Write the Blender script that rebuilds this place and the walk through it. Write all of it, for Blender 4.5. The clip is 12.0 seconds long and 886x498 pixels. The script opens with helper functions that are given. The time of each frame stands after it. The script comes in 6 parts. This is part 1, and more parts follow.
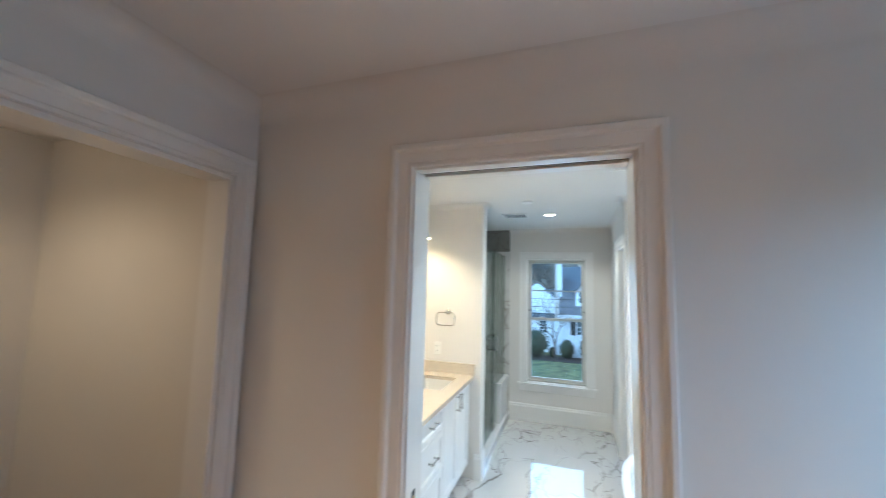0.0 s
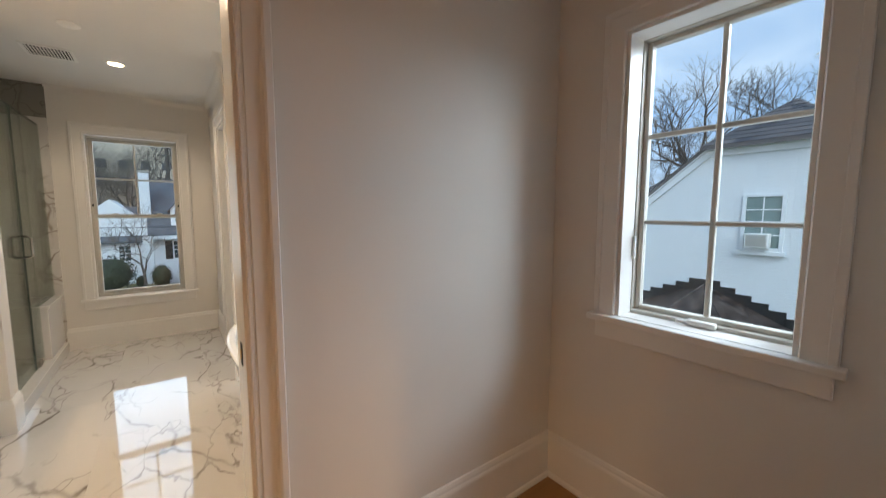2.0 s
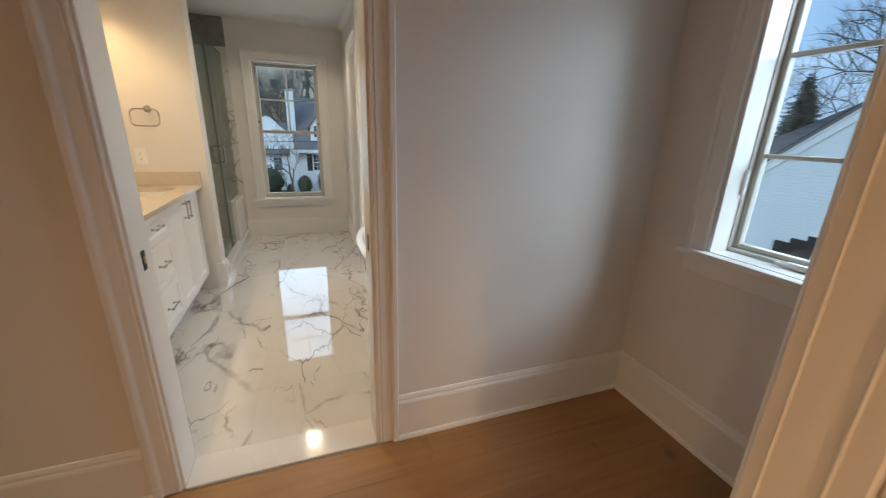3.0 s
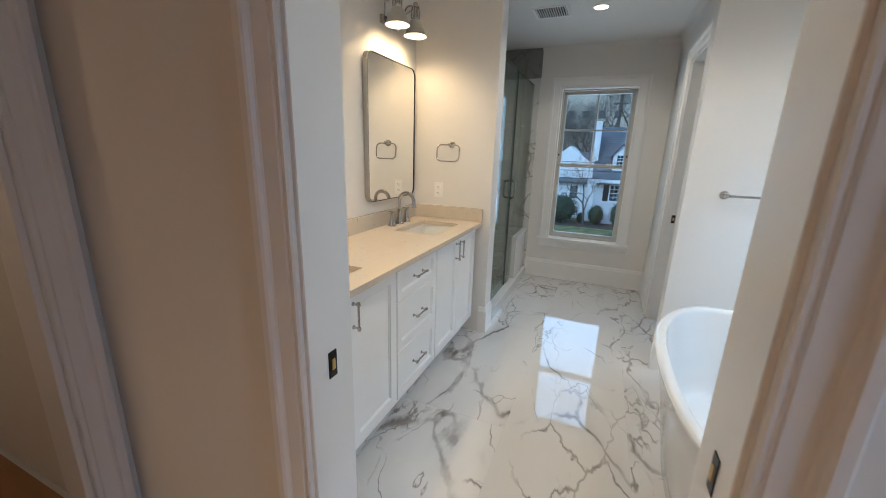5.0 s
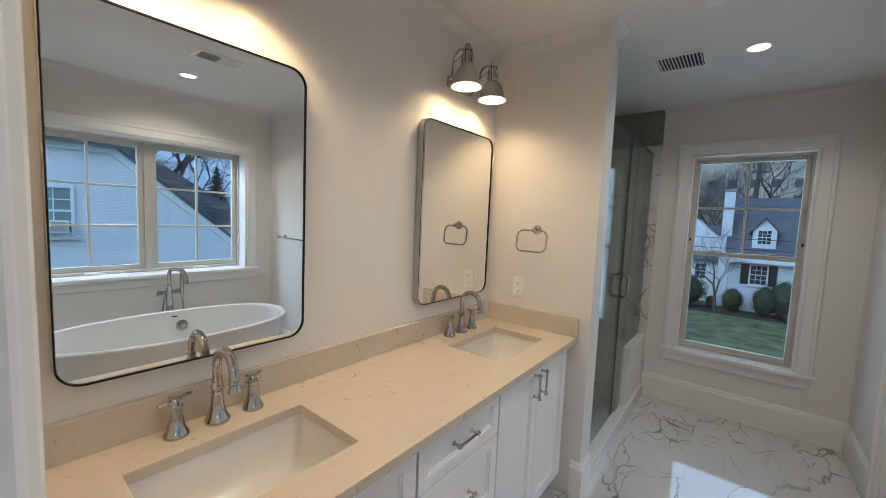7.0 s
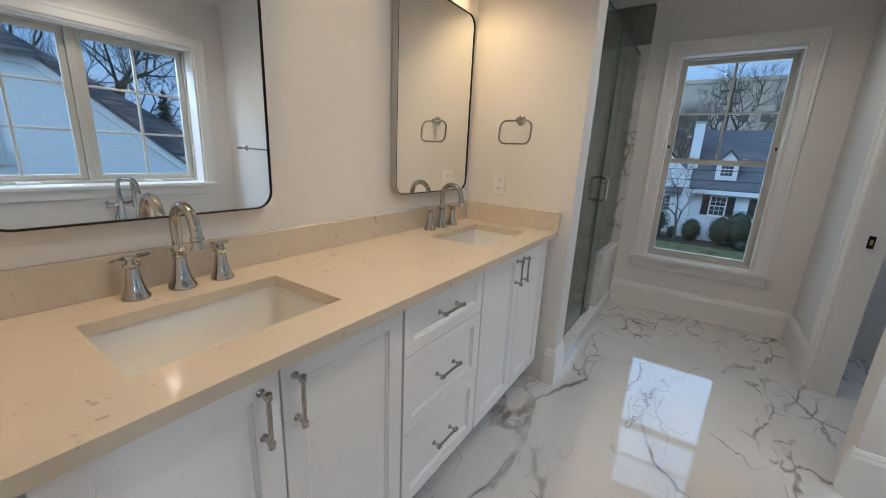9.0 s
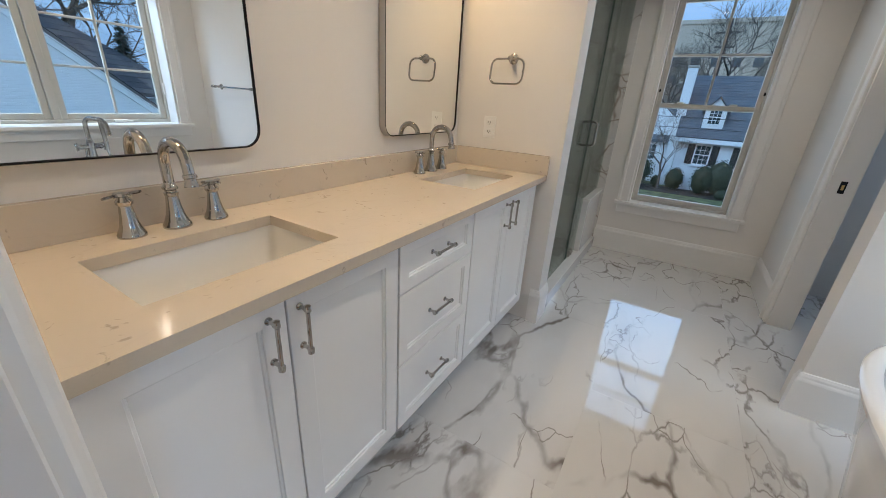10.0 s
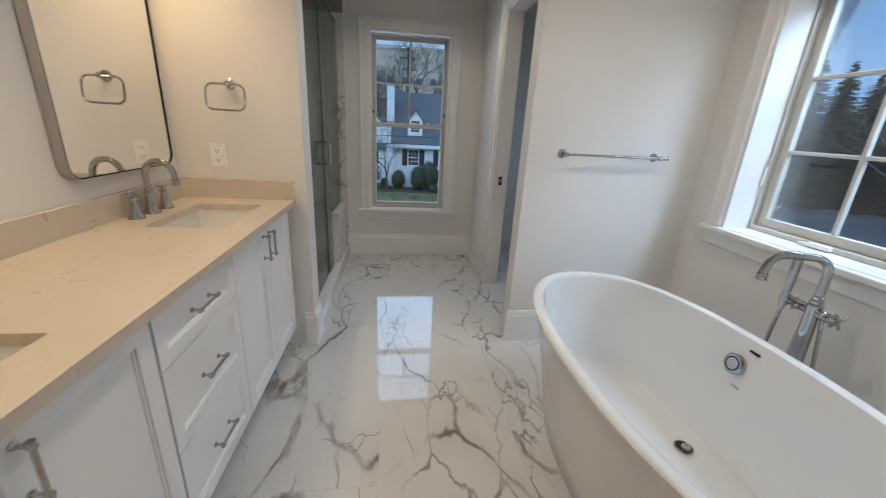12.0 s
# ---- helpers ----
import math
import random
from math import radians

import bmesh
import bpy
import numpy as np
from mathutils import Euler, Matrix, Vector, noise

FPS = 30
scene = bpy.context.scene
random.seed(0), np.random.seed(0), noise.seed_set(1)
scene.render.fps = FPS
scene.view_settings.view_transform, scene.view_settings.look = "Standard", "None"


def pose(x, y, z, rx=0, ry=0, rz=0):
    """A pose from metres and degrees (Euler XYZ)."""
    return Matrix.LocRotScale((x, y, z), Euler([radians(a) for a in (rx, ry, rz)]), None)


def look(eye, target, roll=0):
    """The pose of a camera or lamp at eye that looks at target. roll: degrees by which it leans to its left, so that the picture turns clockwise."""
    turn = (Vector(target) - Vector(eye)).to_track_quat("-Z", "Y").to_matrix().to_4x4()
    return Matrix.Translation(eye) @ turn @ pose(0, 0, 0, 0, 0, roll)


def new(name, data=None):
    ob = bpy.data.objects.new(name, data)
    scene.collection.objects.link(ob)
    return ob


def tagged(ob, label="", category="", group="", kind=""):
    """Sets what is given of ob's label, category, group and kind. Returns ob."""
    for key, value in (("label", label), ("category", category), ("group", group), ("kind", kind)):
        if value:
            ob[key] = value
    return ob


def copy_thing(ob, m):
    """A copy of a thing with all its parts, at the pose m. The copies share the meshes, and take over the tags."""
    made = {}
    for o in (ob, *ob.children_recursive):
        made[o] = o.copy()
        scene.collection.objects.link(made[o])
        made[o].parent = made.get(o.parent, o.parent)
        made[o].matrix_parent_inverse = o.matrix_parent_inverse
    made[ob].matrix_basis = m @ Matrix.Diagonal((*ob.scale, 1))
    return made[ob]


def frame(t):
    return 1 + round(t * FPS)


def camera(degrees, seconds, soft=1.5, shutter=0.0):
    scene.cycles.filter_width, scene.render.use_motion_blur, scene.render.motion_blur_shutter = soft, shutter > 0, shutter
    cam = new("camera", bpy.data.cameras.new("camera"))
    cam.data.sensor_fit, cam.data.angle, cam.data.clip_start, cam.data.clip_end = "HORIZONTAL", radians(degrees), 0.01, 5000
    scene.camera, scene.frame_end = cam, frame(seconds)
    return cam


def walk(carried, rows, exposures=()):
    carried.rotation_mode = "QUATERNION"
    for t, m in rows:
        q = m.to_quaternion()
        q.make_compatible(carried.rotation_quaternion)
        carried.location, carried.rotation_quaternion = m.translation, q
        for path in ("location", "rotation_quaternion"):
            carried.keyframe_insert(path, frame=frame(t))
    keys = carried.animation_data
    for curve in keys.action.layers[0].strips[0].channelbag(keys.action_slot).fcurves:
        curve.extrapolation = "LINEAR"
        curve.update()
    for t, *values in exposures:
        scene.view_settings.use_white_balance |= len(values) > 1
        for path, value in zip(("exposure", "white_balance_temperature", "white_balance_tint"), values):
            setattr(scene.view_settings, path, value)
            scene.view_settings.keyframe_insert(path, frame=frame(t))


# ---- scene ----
cam = camera(99.7, 12.0, soft=0.7, shutter=0.2)
EXPOSURE = [(0, 1.04, 5150, 0), (0.6, 1.15, 5300, 2), (1.0, 0.8, 6900, 10), (1.3, 0.75, 7200, 10), (1.6, 0.7, 7300, 10), (2.0, 0.4, 7700, 14), (2.8, 0.25, 7400, 11), (3.6, 0.5, 5900, 7), (5.5, 0.2, 5750, 7), (6.2, 0.1, 5850, 8), (6.7, -0.03, 5880, 9), (8.5, -0.1, 5900, 10), (9.5, 0.0, 5850, 10), (11, 0.08, 6000, 10), (12, -0.03, 6000, 10)]
PATH = [
    (0, (1.404, -0.922, 1.707), (0.761, 0.961, 1.904), 1.5),
    (0.5, (1.412, -0.791, 1.811), (1.812, 1.158, 2.007), 1.4),
    (1, (1.436, -0.755, 1.819), (2.562, 0.879, 2.064), 1.4),
    (1.5, (1.441, -0.747, 1.594), (2.719, 0.773, 1.832), 1.0),
    (2, (1.434, -0.783, 1.347), (2.623, 0.813, 1.152), 0.1),
    (2.5, (1.413, -0.927, 1.304), (2.42, 0.732, 0.821), 1.7),
    (3, (1.39, -1.016, 1.361), (2.042, 0.778, 0.763), 1.7),
    (3.5, (1.417, -0.832, 1.368), (1.699, 1.052, 0.758), 1.4),
    (3.7, (1.413, -0.75, 1.389), (1.585, 1.147, 0.781), 1.6),
    (5.3, (1.365, -0.055, 1.413), (0.486, 1.682, 0.954), 1.9),
    (5.5, (1.349, 0.028, 1.42), (0.419, 1.747, 0.995), 2.1),
    (6, (1.271, 0.217, 1.468), (0.243, 1.903, 1.156), 2.4),
    (6.5, (1.229, 0.41, 1.505), (0.04, 2.005, 1.303), 2.4),
    (6.7, (1.218, 0.475, 1.52), (-0.021, 2.035, 1.352), 2.4),
    (8.3, (1.162, 0.554, 1.354), (0.0, 2.167, 1.134), 2.3),
    (8.5, (1.156, 0.549, 1.327), (0.013, 2.165, 1.039), 2.3),
    (9, (1.15, 0.538, 1.272), (0.074, 2.151, 0.779), 2.6),
    (9.5, (1.141, 0.518, 1.225), (0.133, 2.111, 0.557), 2.9),
    (10, (1.15, 0.496, 1.252), (0.197, 2.088, 0.507), 3.4),
    (10.5, (1.128, 0.473, 1.288), (0.296, 2.137, 0.554), 3.6),
    (11, (1.115, 0.415, 1.3), (0.556, 2.205, 0.603), 3.6),
    (11.5, (1.108, 0.396, 1.318), (0.927, 2.274, 0.653), 3.4),
    (12, (1.12, 0.417, 1.326), (1.365, 2.3, 0.697), 3.1),
]
walk(cam, [(t, look(eye, target, roll)) for t, eye, target, roll in PATH], EXPOSURE)
# ---- world ----
SUN_EL, SUN_AZ = radians(38), radians(215)
world = bpy.data.worlds.new("dusk_sky")
scene.world = world
world.use_nodes = True
wn = world.node_tree
wbg = wn.nodes["Background"]
sky = wn.nodes.new("ShaderNodeTexSky")
sky.sky_type, sky.sun_disc = "NISHITA", False
sky.sun_elevation, sky.sun_rotation = SUN_EL, SUN_AZ
sky.air_density, sky.dust_density, sky.ozone_density = 1.0, 5.0, 2.0
pale = wn.nodes.new("ShaderNodeMixRGB")
pale.inputs[0].default_value = 0.6
pale.inputs[2].default_value = (2.5, 5.3, 10.0, 1)
wn.links.new(sky.outputs[0], pale.inputs[1])
cloud_at, cloud_map, cloud, cloud_range, cloudy = [wn.nodes.new("ShaderNode" + k) for k in ("TexCoord", "Mapping", "TexNoise", "MapRange", "MixRGB")]
cloud_map.inputs["Scale"].default_value = (1.0, 1.0, 3.2)
cloud.inputs["Scale"].default_value, cloud.inputs["Detail"].default_value, cloud.inputs["Distortion"].default_value = 2.6, 5, 0.4
cloud_range.inputs["From Min"].default_value, cloud_range.inputs["From Max"].default_value = 0.38, 0.68
cloud_range.inputs["To Max"].default_value = 0.5
cloudy.inputs[2].default_value = (5.8, 7.9, 10.4, 1)
wn.links.new(cloud_at.outputs["Generated"], cloud_map.inputs[0])
wn.links.new(cloud_map.outputs[0], cloud.inputs["Vector"])
wn.links.new(cloud.outputs["Fac"], cloud_range.inputs["Value"])
wn.links.new(cloud_range.outputs[0], cloudy.inputs[0])
wn.links.new(pale.outputs[0], cloudy.inputs[1])
wn.links.new(cloudy.outputs[0], wbg.inputs[0])
wbg.inputs[1].default_value = 0.112
sun = new("sun", bpy.data.lights.new("sun", "SUN"))
sun.data.energy, sun.data.angle, sun.data.color = 1.5, radians(40), (0.3, 0.65, 1.0)
sun.matrix_world = Matrix.Translation((0, -10, 20)) @ Vector((-math.sin(SUN_AZ) * math.cos(SUN_EL), -math.cos(SUN_AZ) * math.cos(SUN_EL), -math.sin(SUN_EL))).to_track_quat("-Z", "Y").to_matrix().to_4x4()


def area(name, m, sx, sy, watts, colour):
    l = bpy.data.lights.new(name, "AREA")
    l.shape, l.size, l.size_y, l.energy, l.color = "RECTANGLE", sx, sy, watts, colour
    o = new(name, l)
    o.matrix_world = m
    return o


def bulb(name, at, watts, colour, radius=0.03, spot=None, aim=(0, 0, -1)):
    l = bpy.data.lights.new(name, "SPOT" if spot else "POINT")
    l.energy, l.color, l.shadow_soft_size = watts, colour, radius
    if spot:
        l.spot_size, l.spot_blend = radians(spot), 0.6
    o = new(name, l)
    o.matrix_world = Matrix.Translation(at) @ Vector(aim).to_track_quat("-Z", "Y").to_matrix().to_4x4()
    return o


WARM = (1.0, 0.88, 0.72)
WARM_SCONCE = (1.0, 0.69, 0.36)
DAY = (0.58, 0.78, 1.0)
# lamps of the place
for lx, ly, watts in ((1.19, 1.49, 33), (1.20, 3.20, 26), (2.33, 1.565, 26)):
    bulb("downlight_lamp", (lx, ly, 2.488), watts, WARM, 0.03, 150)
for ly in (0.805, 1.035, 2.003, 2.24):
    bulb("sconce_lamp", (0.125, ly, 2.192), 6.9, WARM_SCONCE, 0.026)
for lx, ly, watts in ((-0.7, -2.3, 112), (1.3, -2.8, 78), (-0.85, -0.55, 12)):
    bulb("room_lamp", (lx, ly, 2.47), watts, (1.0, 0.68, 0.4), 0.05, 150)
# added area lamps stand in for sky daylight, mostly just outside the window heads
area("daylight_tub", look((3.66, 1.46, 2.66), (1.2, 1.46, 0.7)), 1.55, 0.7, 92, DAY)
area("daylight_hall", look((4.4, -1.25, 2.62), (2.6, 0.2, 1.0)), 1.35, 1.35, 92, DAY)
# added low lamp aimed up, in place of outdoor light bounced onto the ceiling
area("bounce_hall_low", look((3.32, -0.254, 1.35), (1.6, -0.3, 1.95)), 0.5, 1.0, 1.8, DAY)
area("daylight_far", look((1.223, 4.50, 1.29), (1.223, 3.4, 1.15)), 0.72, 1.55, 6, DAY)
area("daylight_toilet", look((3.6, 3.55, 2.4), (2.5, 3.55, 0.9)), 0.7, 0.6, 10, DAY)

# ---- materials ----


def mat(name, colour, rough=0.5, metal=0.0, spec=0.5, vary=0.0, scale=3.0, bump=0.0, bump_scale=200.0, random=0.0, coat=0.0):
    m = bpy.data.materials.new(name)
    m.use_nodes = True
    nt = m.node_tree
    b = nt.nodes["Principled BSDF"]
    b.inputs["Base Color"].default_value = (*colour, 1)
    b.inputs["Roughness"].default_value = rough
    b.inputs["Metallic"].default_value = metal
    b.inputs["Specular IOR Level"].default_value = spec
    b.inputs["Coat Weight"].default_value = coat
    tc = nt.nodes.new("ShaderNodeTexCoord")
    if vary:
        n = nt.nodes.new("ShaderNodeTexNoise")
        n.inputs["Scale"].default_value, n.inputs["Detail"].default_value = scale, 6
        nt.links.new(tc.outputs["Object"], n.inputs["Vector"])
        r = nt.nodes.new("ShaderNodeValToRGB")
        r.color_ramp.elements[0].position, r.color_ramp.elements[1].position = 0.3, 0.7
        r.color_ramp.elements[0].color = (*[c * (1 - vary) for c in colour], 1)
        r.color_ramp.elements[1].color = (*[min(1, c * (1 + vary)) for c in colour], 1)
        nt.links.new(n.outputs["Fac"], r.inputs["Fac"])
        out = r.outputs["Color"]
        if random:
            oi = nt.nodes.new("ShaderNodeObjectInfo")
            hs = nt.nodes.new("ShaderNodeHueSaturation")
            mr = nt.nodes.new("ShaderNodeMapRange")
            mr.inputs["To Min"].default_value, mr.inputs["To Max"].default_value = 1 - random, 1 + random
            nt.links.new(oi.outputs["Random"], mr.inputs["Value"])
            nt.links.new(mr.outputs[0], hs.inputs["Value"])
            nt.links.new(out, hs.inputs["Color"])
            out = hs.outputs[0]
        nt.links.new(out, b.inputs["Base Color"])
        mr2 = nt.nodes.new("ShaderNodeMapRange")
        mr2.inputs["To Min"].default_value, mr2.inputs["To Max"].default_value = max(0, rough - 0.06), min(1, rough + 0.06)
        nt.links.new(n.outputs["Fac"], mr2.inputs["Value"])
        nt.links.new(mr2.outputs[0], b.inputs["Roughness"])
    if bump:
        n2 = nt.nodes.new("ShaderNodeTexNoise")
        n2.inputs["Scale"].default_value, n2.inputs["Detail"].default_value = bump_scale, 3
        nt.links.new(tc.outputs["Object"], n2.inputs["Vector"])
        bp = nt.nodes.new("ShaderNodeBump")
        bp.inputs["Strength"].default_value, bp.inputs["Distance"].default_value = bump, 0.002
        nt.links.new(n2.outputs["Fac"], bp.inputs["Height"])
        nt.links.new(bp.outputs[0], b.inputs["Normal"])
    return m


def glow(name, colour, strength):
    m = bpy.data.materials.new(name)
    m.use_nodes = True
    b = m.node_tree.nodes["Principled BSDF"]
    b.inputs["Base Color"].default_value = (0.8, 0.8, 0.8, 1)
    b.inputs["Emission Color"].default_value = (*colour, 1)
    b.inputs["Emission Strength"].default_value = strength
    return m


def glass_mat(name, tint=(1, 1, 1), reflect=0.5):
    m = bpy.data.materials.new(name)
    m.use_nodes = True
    nt = m.node_tree
    nt.nodes.clear()
    o = nt.nodes.new("ShaderNodeOutputMaterial")
    mix = nt.nodes.new("ShaderNodeMixShader")
    tr = nt.nodes.new("ShaderNodeBsdfTransparent")
    gl = nt.nodes.new("ShaderNodeBsdfGlossy")
    fr = nt.nodes.new("ShaderNodeFresnel")
    tr.inputs[0].default_value = (*tint, 1)
    gl.inputs["Roughness"].default_value = 0.0
    fr.inputs["IOR"].default_value = 1.5
    mu = nt.nodes.new("ShaderNodeMath")
    mu.operation = "MULTIPLY"
    mu.inputs[1].default_value = reflect
    nt.links.new(fr.outputs[0], mu.inputs[0])
    nt.links.new(mu.outputs[0], mix.inputs[0])
    nt.links.new(tr.outputs[0], mix.inputs[1])
    nt.links.new(gl.outputs[0], mix.inputs[2])
    nt.links.new(mix.outputs[0], o.inputs[0])
    return m


def marble_mat(name, base, vein, vein_scale, warp, rough, amount=1.0, random=True, turn=0.5):
    """Polished stone: pale cloudy ground with branching dark veins, shifted from slab to slab."""
    m = bpy.data.materials.new(name)
    m.use_nodes = True
    nt = m.node_tree
    N, L = nt.nodes, nt.links
    b = N["Principled BSDF"]
    b.inputs["Roughness"].default_value = rough
    tc = N.new("ShaderNodeTexCoord")
    vec = tc.outputs["Object"]
    if random:
        oi = N.new("ShaderNodeObjectInfo")
        mul = N.new("ShaderNodeVectorMath")
        mul.operation = "SCALE"
        comb = N.new("ShaderNodeCombineXYZ")
        comb.inputs[0].default_value, comb.inputs[1].default_value, comb.inputs[2].default_value = 7.0, 13.0, 31.0
        L.new(comb.outputs[0], mul.inputs[0])
        L.new(oi.outputs["Random"], mul.inputs["Scale"])
        add = N.new("ShaderNodeVectorMath")
        L.new(vec, add.inputs[0])
        L.new(mul.outputs[0], add.inputs[1])
        vec = add.outputs[0]
    mp = N.new("ShaderNodeMapping")
    mp.inputs["Rotation"].default_value = (0.2, 0.3, turn)
    mp.inputs["Scale"].default_value = (1.0, 0.48, 1.0)
    L.new(vec, mp.inputs[0])

    def noise_node(scale, detail, dist=0.0):
        n = N.new("ShaderNodeTexNoise")
        n.inputs["Scale"].default_value, n.inputs["Detail"].default_value, n.inputs["Distortion"].default_value = scale, detail, dist
        n.inputs["Roughness"].default_value = 0.6
        L.new(mp.outputs[0], n.inputs["Vector"])
        return n.outputs["Fac"]

    def ridge(fac, width, soft):
        s = N.new("ShaderNodeMath")
        s.operation = "SUBTRACT"
        s.inputs[1].default_value = 0.5
        L.new(fac, s.inputs[0])
        a = N.new("ShaderNodeMath")
        a.operation = "ABSOLUTE"
        L.new(s.outputs[0], a.inputs[0])
        r = N.new("ShaderNodeMapRange")
        r.inputs["From Min"].default_value, r.inputs["From Max"].default_value = width, width + soft
        r.inputs["To Min"].default_value, r.inputs["To Max"].default_value = 1, 0
        L.new(a.outputs[0], r.inputs["Value"])
        return r.outputs[0]

    def times(a, c):
        x = N.new("ShaderNodeMath")
        x.operation = "MULTIPLY"
        L.new(a, x.inputs[0])
        if isinstance(c, float):
            x.inputs[1].default_value = c
        else:
            L.new(c, x.inputs[1])
        return x.outputs[0]

    def warped(scale, amp, fine_amp, z):
        """Coordinates pushed about by two sizes of noise, so that cell borders turn into crooked veins."""
        out = mp.outputs[0]
        for sc, am in ((scale, amp), (scale * 4.5, fine_amp * 0.62), (scale * 13, fine_amp * 0.2)):
            n = N.new("ShaderNodeTexNoise")
            n.inputs["Scale"].default_value, n.inputs["Detail"].default_value = sc, 3
            off = N.new("ShaderNodeVectorMath")
            off.inputs[1].default_value = (z, z * 0.7, z * 1.3)
            L.new(mp.outputs[0], off.inputs[0])
            L.new(off.outputs[0], n.inputs["Vector"])
            sub = N.new("ShaderNodeVectorMath")
            sub.operation = "SUBTRACT"
            sub.inputs[1].default_value = (0.5, 0.5, 0.5)
            L.new(n.outputs["Color"], sub.inputs[0])
            scl = N.new("ShaderNodeVectorMath")
            scl.operation = "SCALE"
            scl.inputs["Scale"].default_value = am
            L.new(sub.outputs[0], scl.inputs[0])
            add2 = N.new("ShaderNodeVectorMath")
            L.new(out, add2.inputs[0])
            L.new(scl.outputs[0], add2.inputs[1])
            out = add2.outputs[0]
        return out

    def crack(scale, width, soft, amp, fine_amp, z):
        v = N.new("ShaderNodeTexVoronoi")
        v.feature = "DISTANCE_TO_EDGE"
        v.inputs["Scale"].default_value = scale
        L.new(warped(scale * 1.1, amp, fine_amp, z), v.inputs["Vector"])
        r = N.new("ShaderNodeMapRange")
        r.inputs["From Min"].default_value, r.inputs["From Max"].default_value = width, width + soft
        r.inputs["To Min"].default_value, r.inputs["To Max"].default_value = 1, 0
        L.new(v.outputs["Distance"], r.inputs["Value"])
        return r.outputs[0]

    def mask(scale, lo, hi):
        r = N.new("ShaderNodeMapRange")
        r.inputs["From Min"].default_value, r.inputs["From Max"].default_value = lo, hi
        L.new(noise_node(scale, 3), r.inputs["Value"])
        return r.outputs[0]

    def most(a, c):
        x = N.new("ShaderNodeMath")
        x.operation = "MAXIMUM"
        L.new(a, x.inputs[0])
        L.new(c, x.inputs[1])
        return x.outputs[0]

    m1, m2, m3 = mask(vein_scale * 1.1, 0.40, 0.56), mask(vein_scale * 1.7, 0.46, 0.58), mask(vein_scale * 3.6, 0.36, 0.58)
    big = times(times(crack(vein_scale * 1.15, 0.003, 0.017, 0.42 * warp, 0.12 * warp, 3.0), m1), m3)
    fine = times(crack(vein_scale * 2.9, 0.003, 0.024, 0.2 * warp, 0.07 * warp, 9.0), m2)
    halo = times(times(crack(vein_scale * 1.15, 0.0, 0.11, 0.42 * warp, 0.12 * warp, 3.0), m1), m3)
    # dense broken patches with a grey smudge, and stray hairlines
    patch = mask(vein_scale * 1.45, 0.575, 0.65)
    broken = times(crack(vein_scale * 5.2, 0.004, 0.05, 0.16 * warp, 0.07 * warp, 15.0), patch)
    hair = times(times(crack(vein_scale * 1.9, 0.0012, 0.009, 0.5 * warp, 0.1 * warp, 21.0), mask(vein_scale * 2.4, 0.47, 0.55)), 0.75)
    mx2 = N.new("ShaderNodeMath")
    mx2.operation = "MAXIMUM"
    L.new(most(most(most(times(big, 0.95), times(fine, 0.8)), most(times(broken, 0.85), hair)), times(patch, 0.12)), mx2.inputs[0])
    L.new(times(halo, 0.17), mx2.inputs[1])
    cloud = N.new("ShaderNodeMixRGB")
    cloud.inputs[1].default_value = (*base, 1)
    cloud.inputs[2].default_value = (*[c * 0.86 for c in base], 1)
    L.new(noise_node(vein_scale * 0.9, 4), cloud.inputs[0])
    mix = N.new("ShaderNodeMixRGB")
    mix.inputs[2].default_value = (*vein, 1)
    L.new(times(mx2.outputs[0], float(amount)), mix.inputs[0])
    L.new(cloud.outputs[0], mix.inputs[1])
    L.new(mix.outputs[0], b.inputs["Base Color"])
    return m


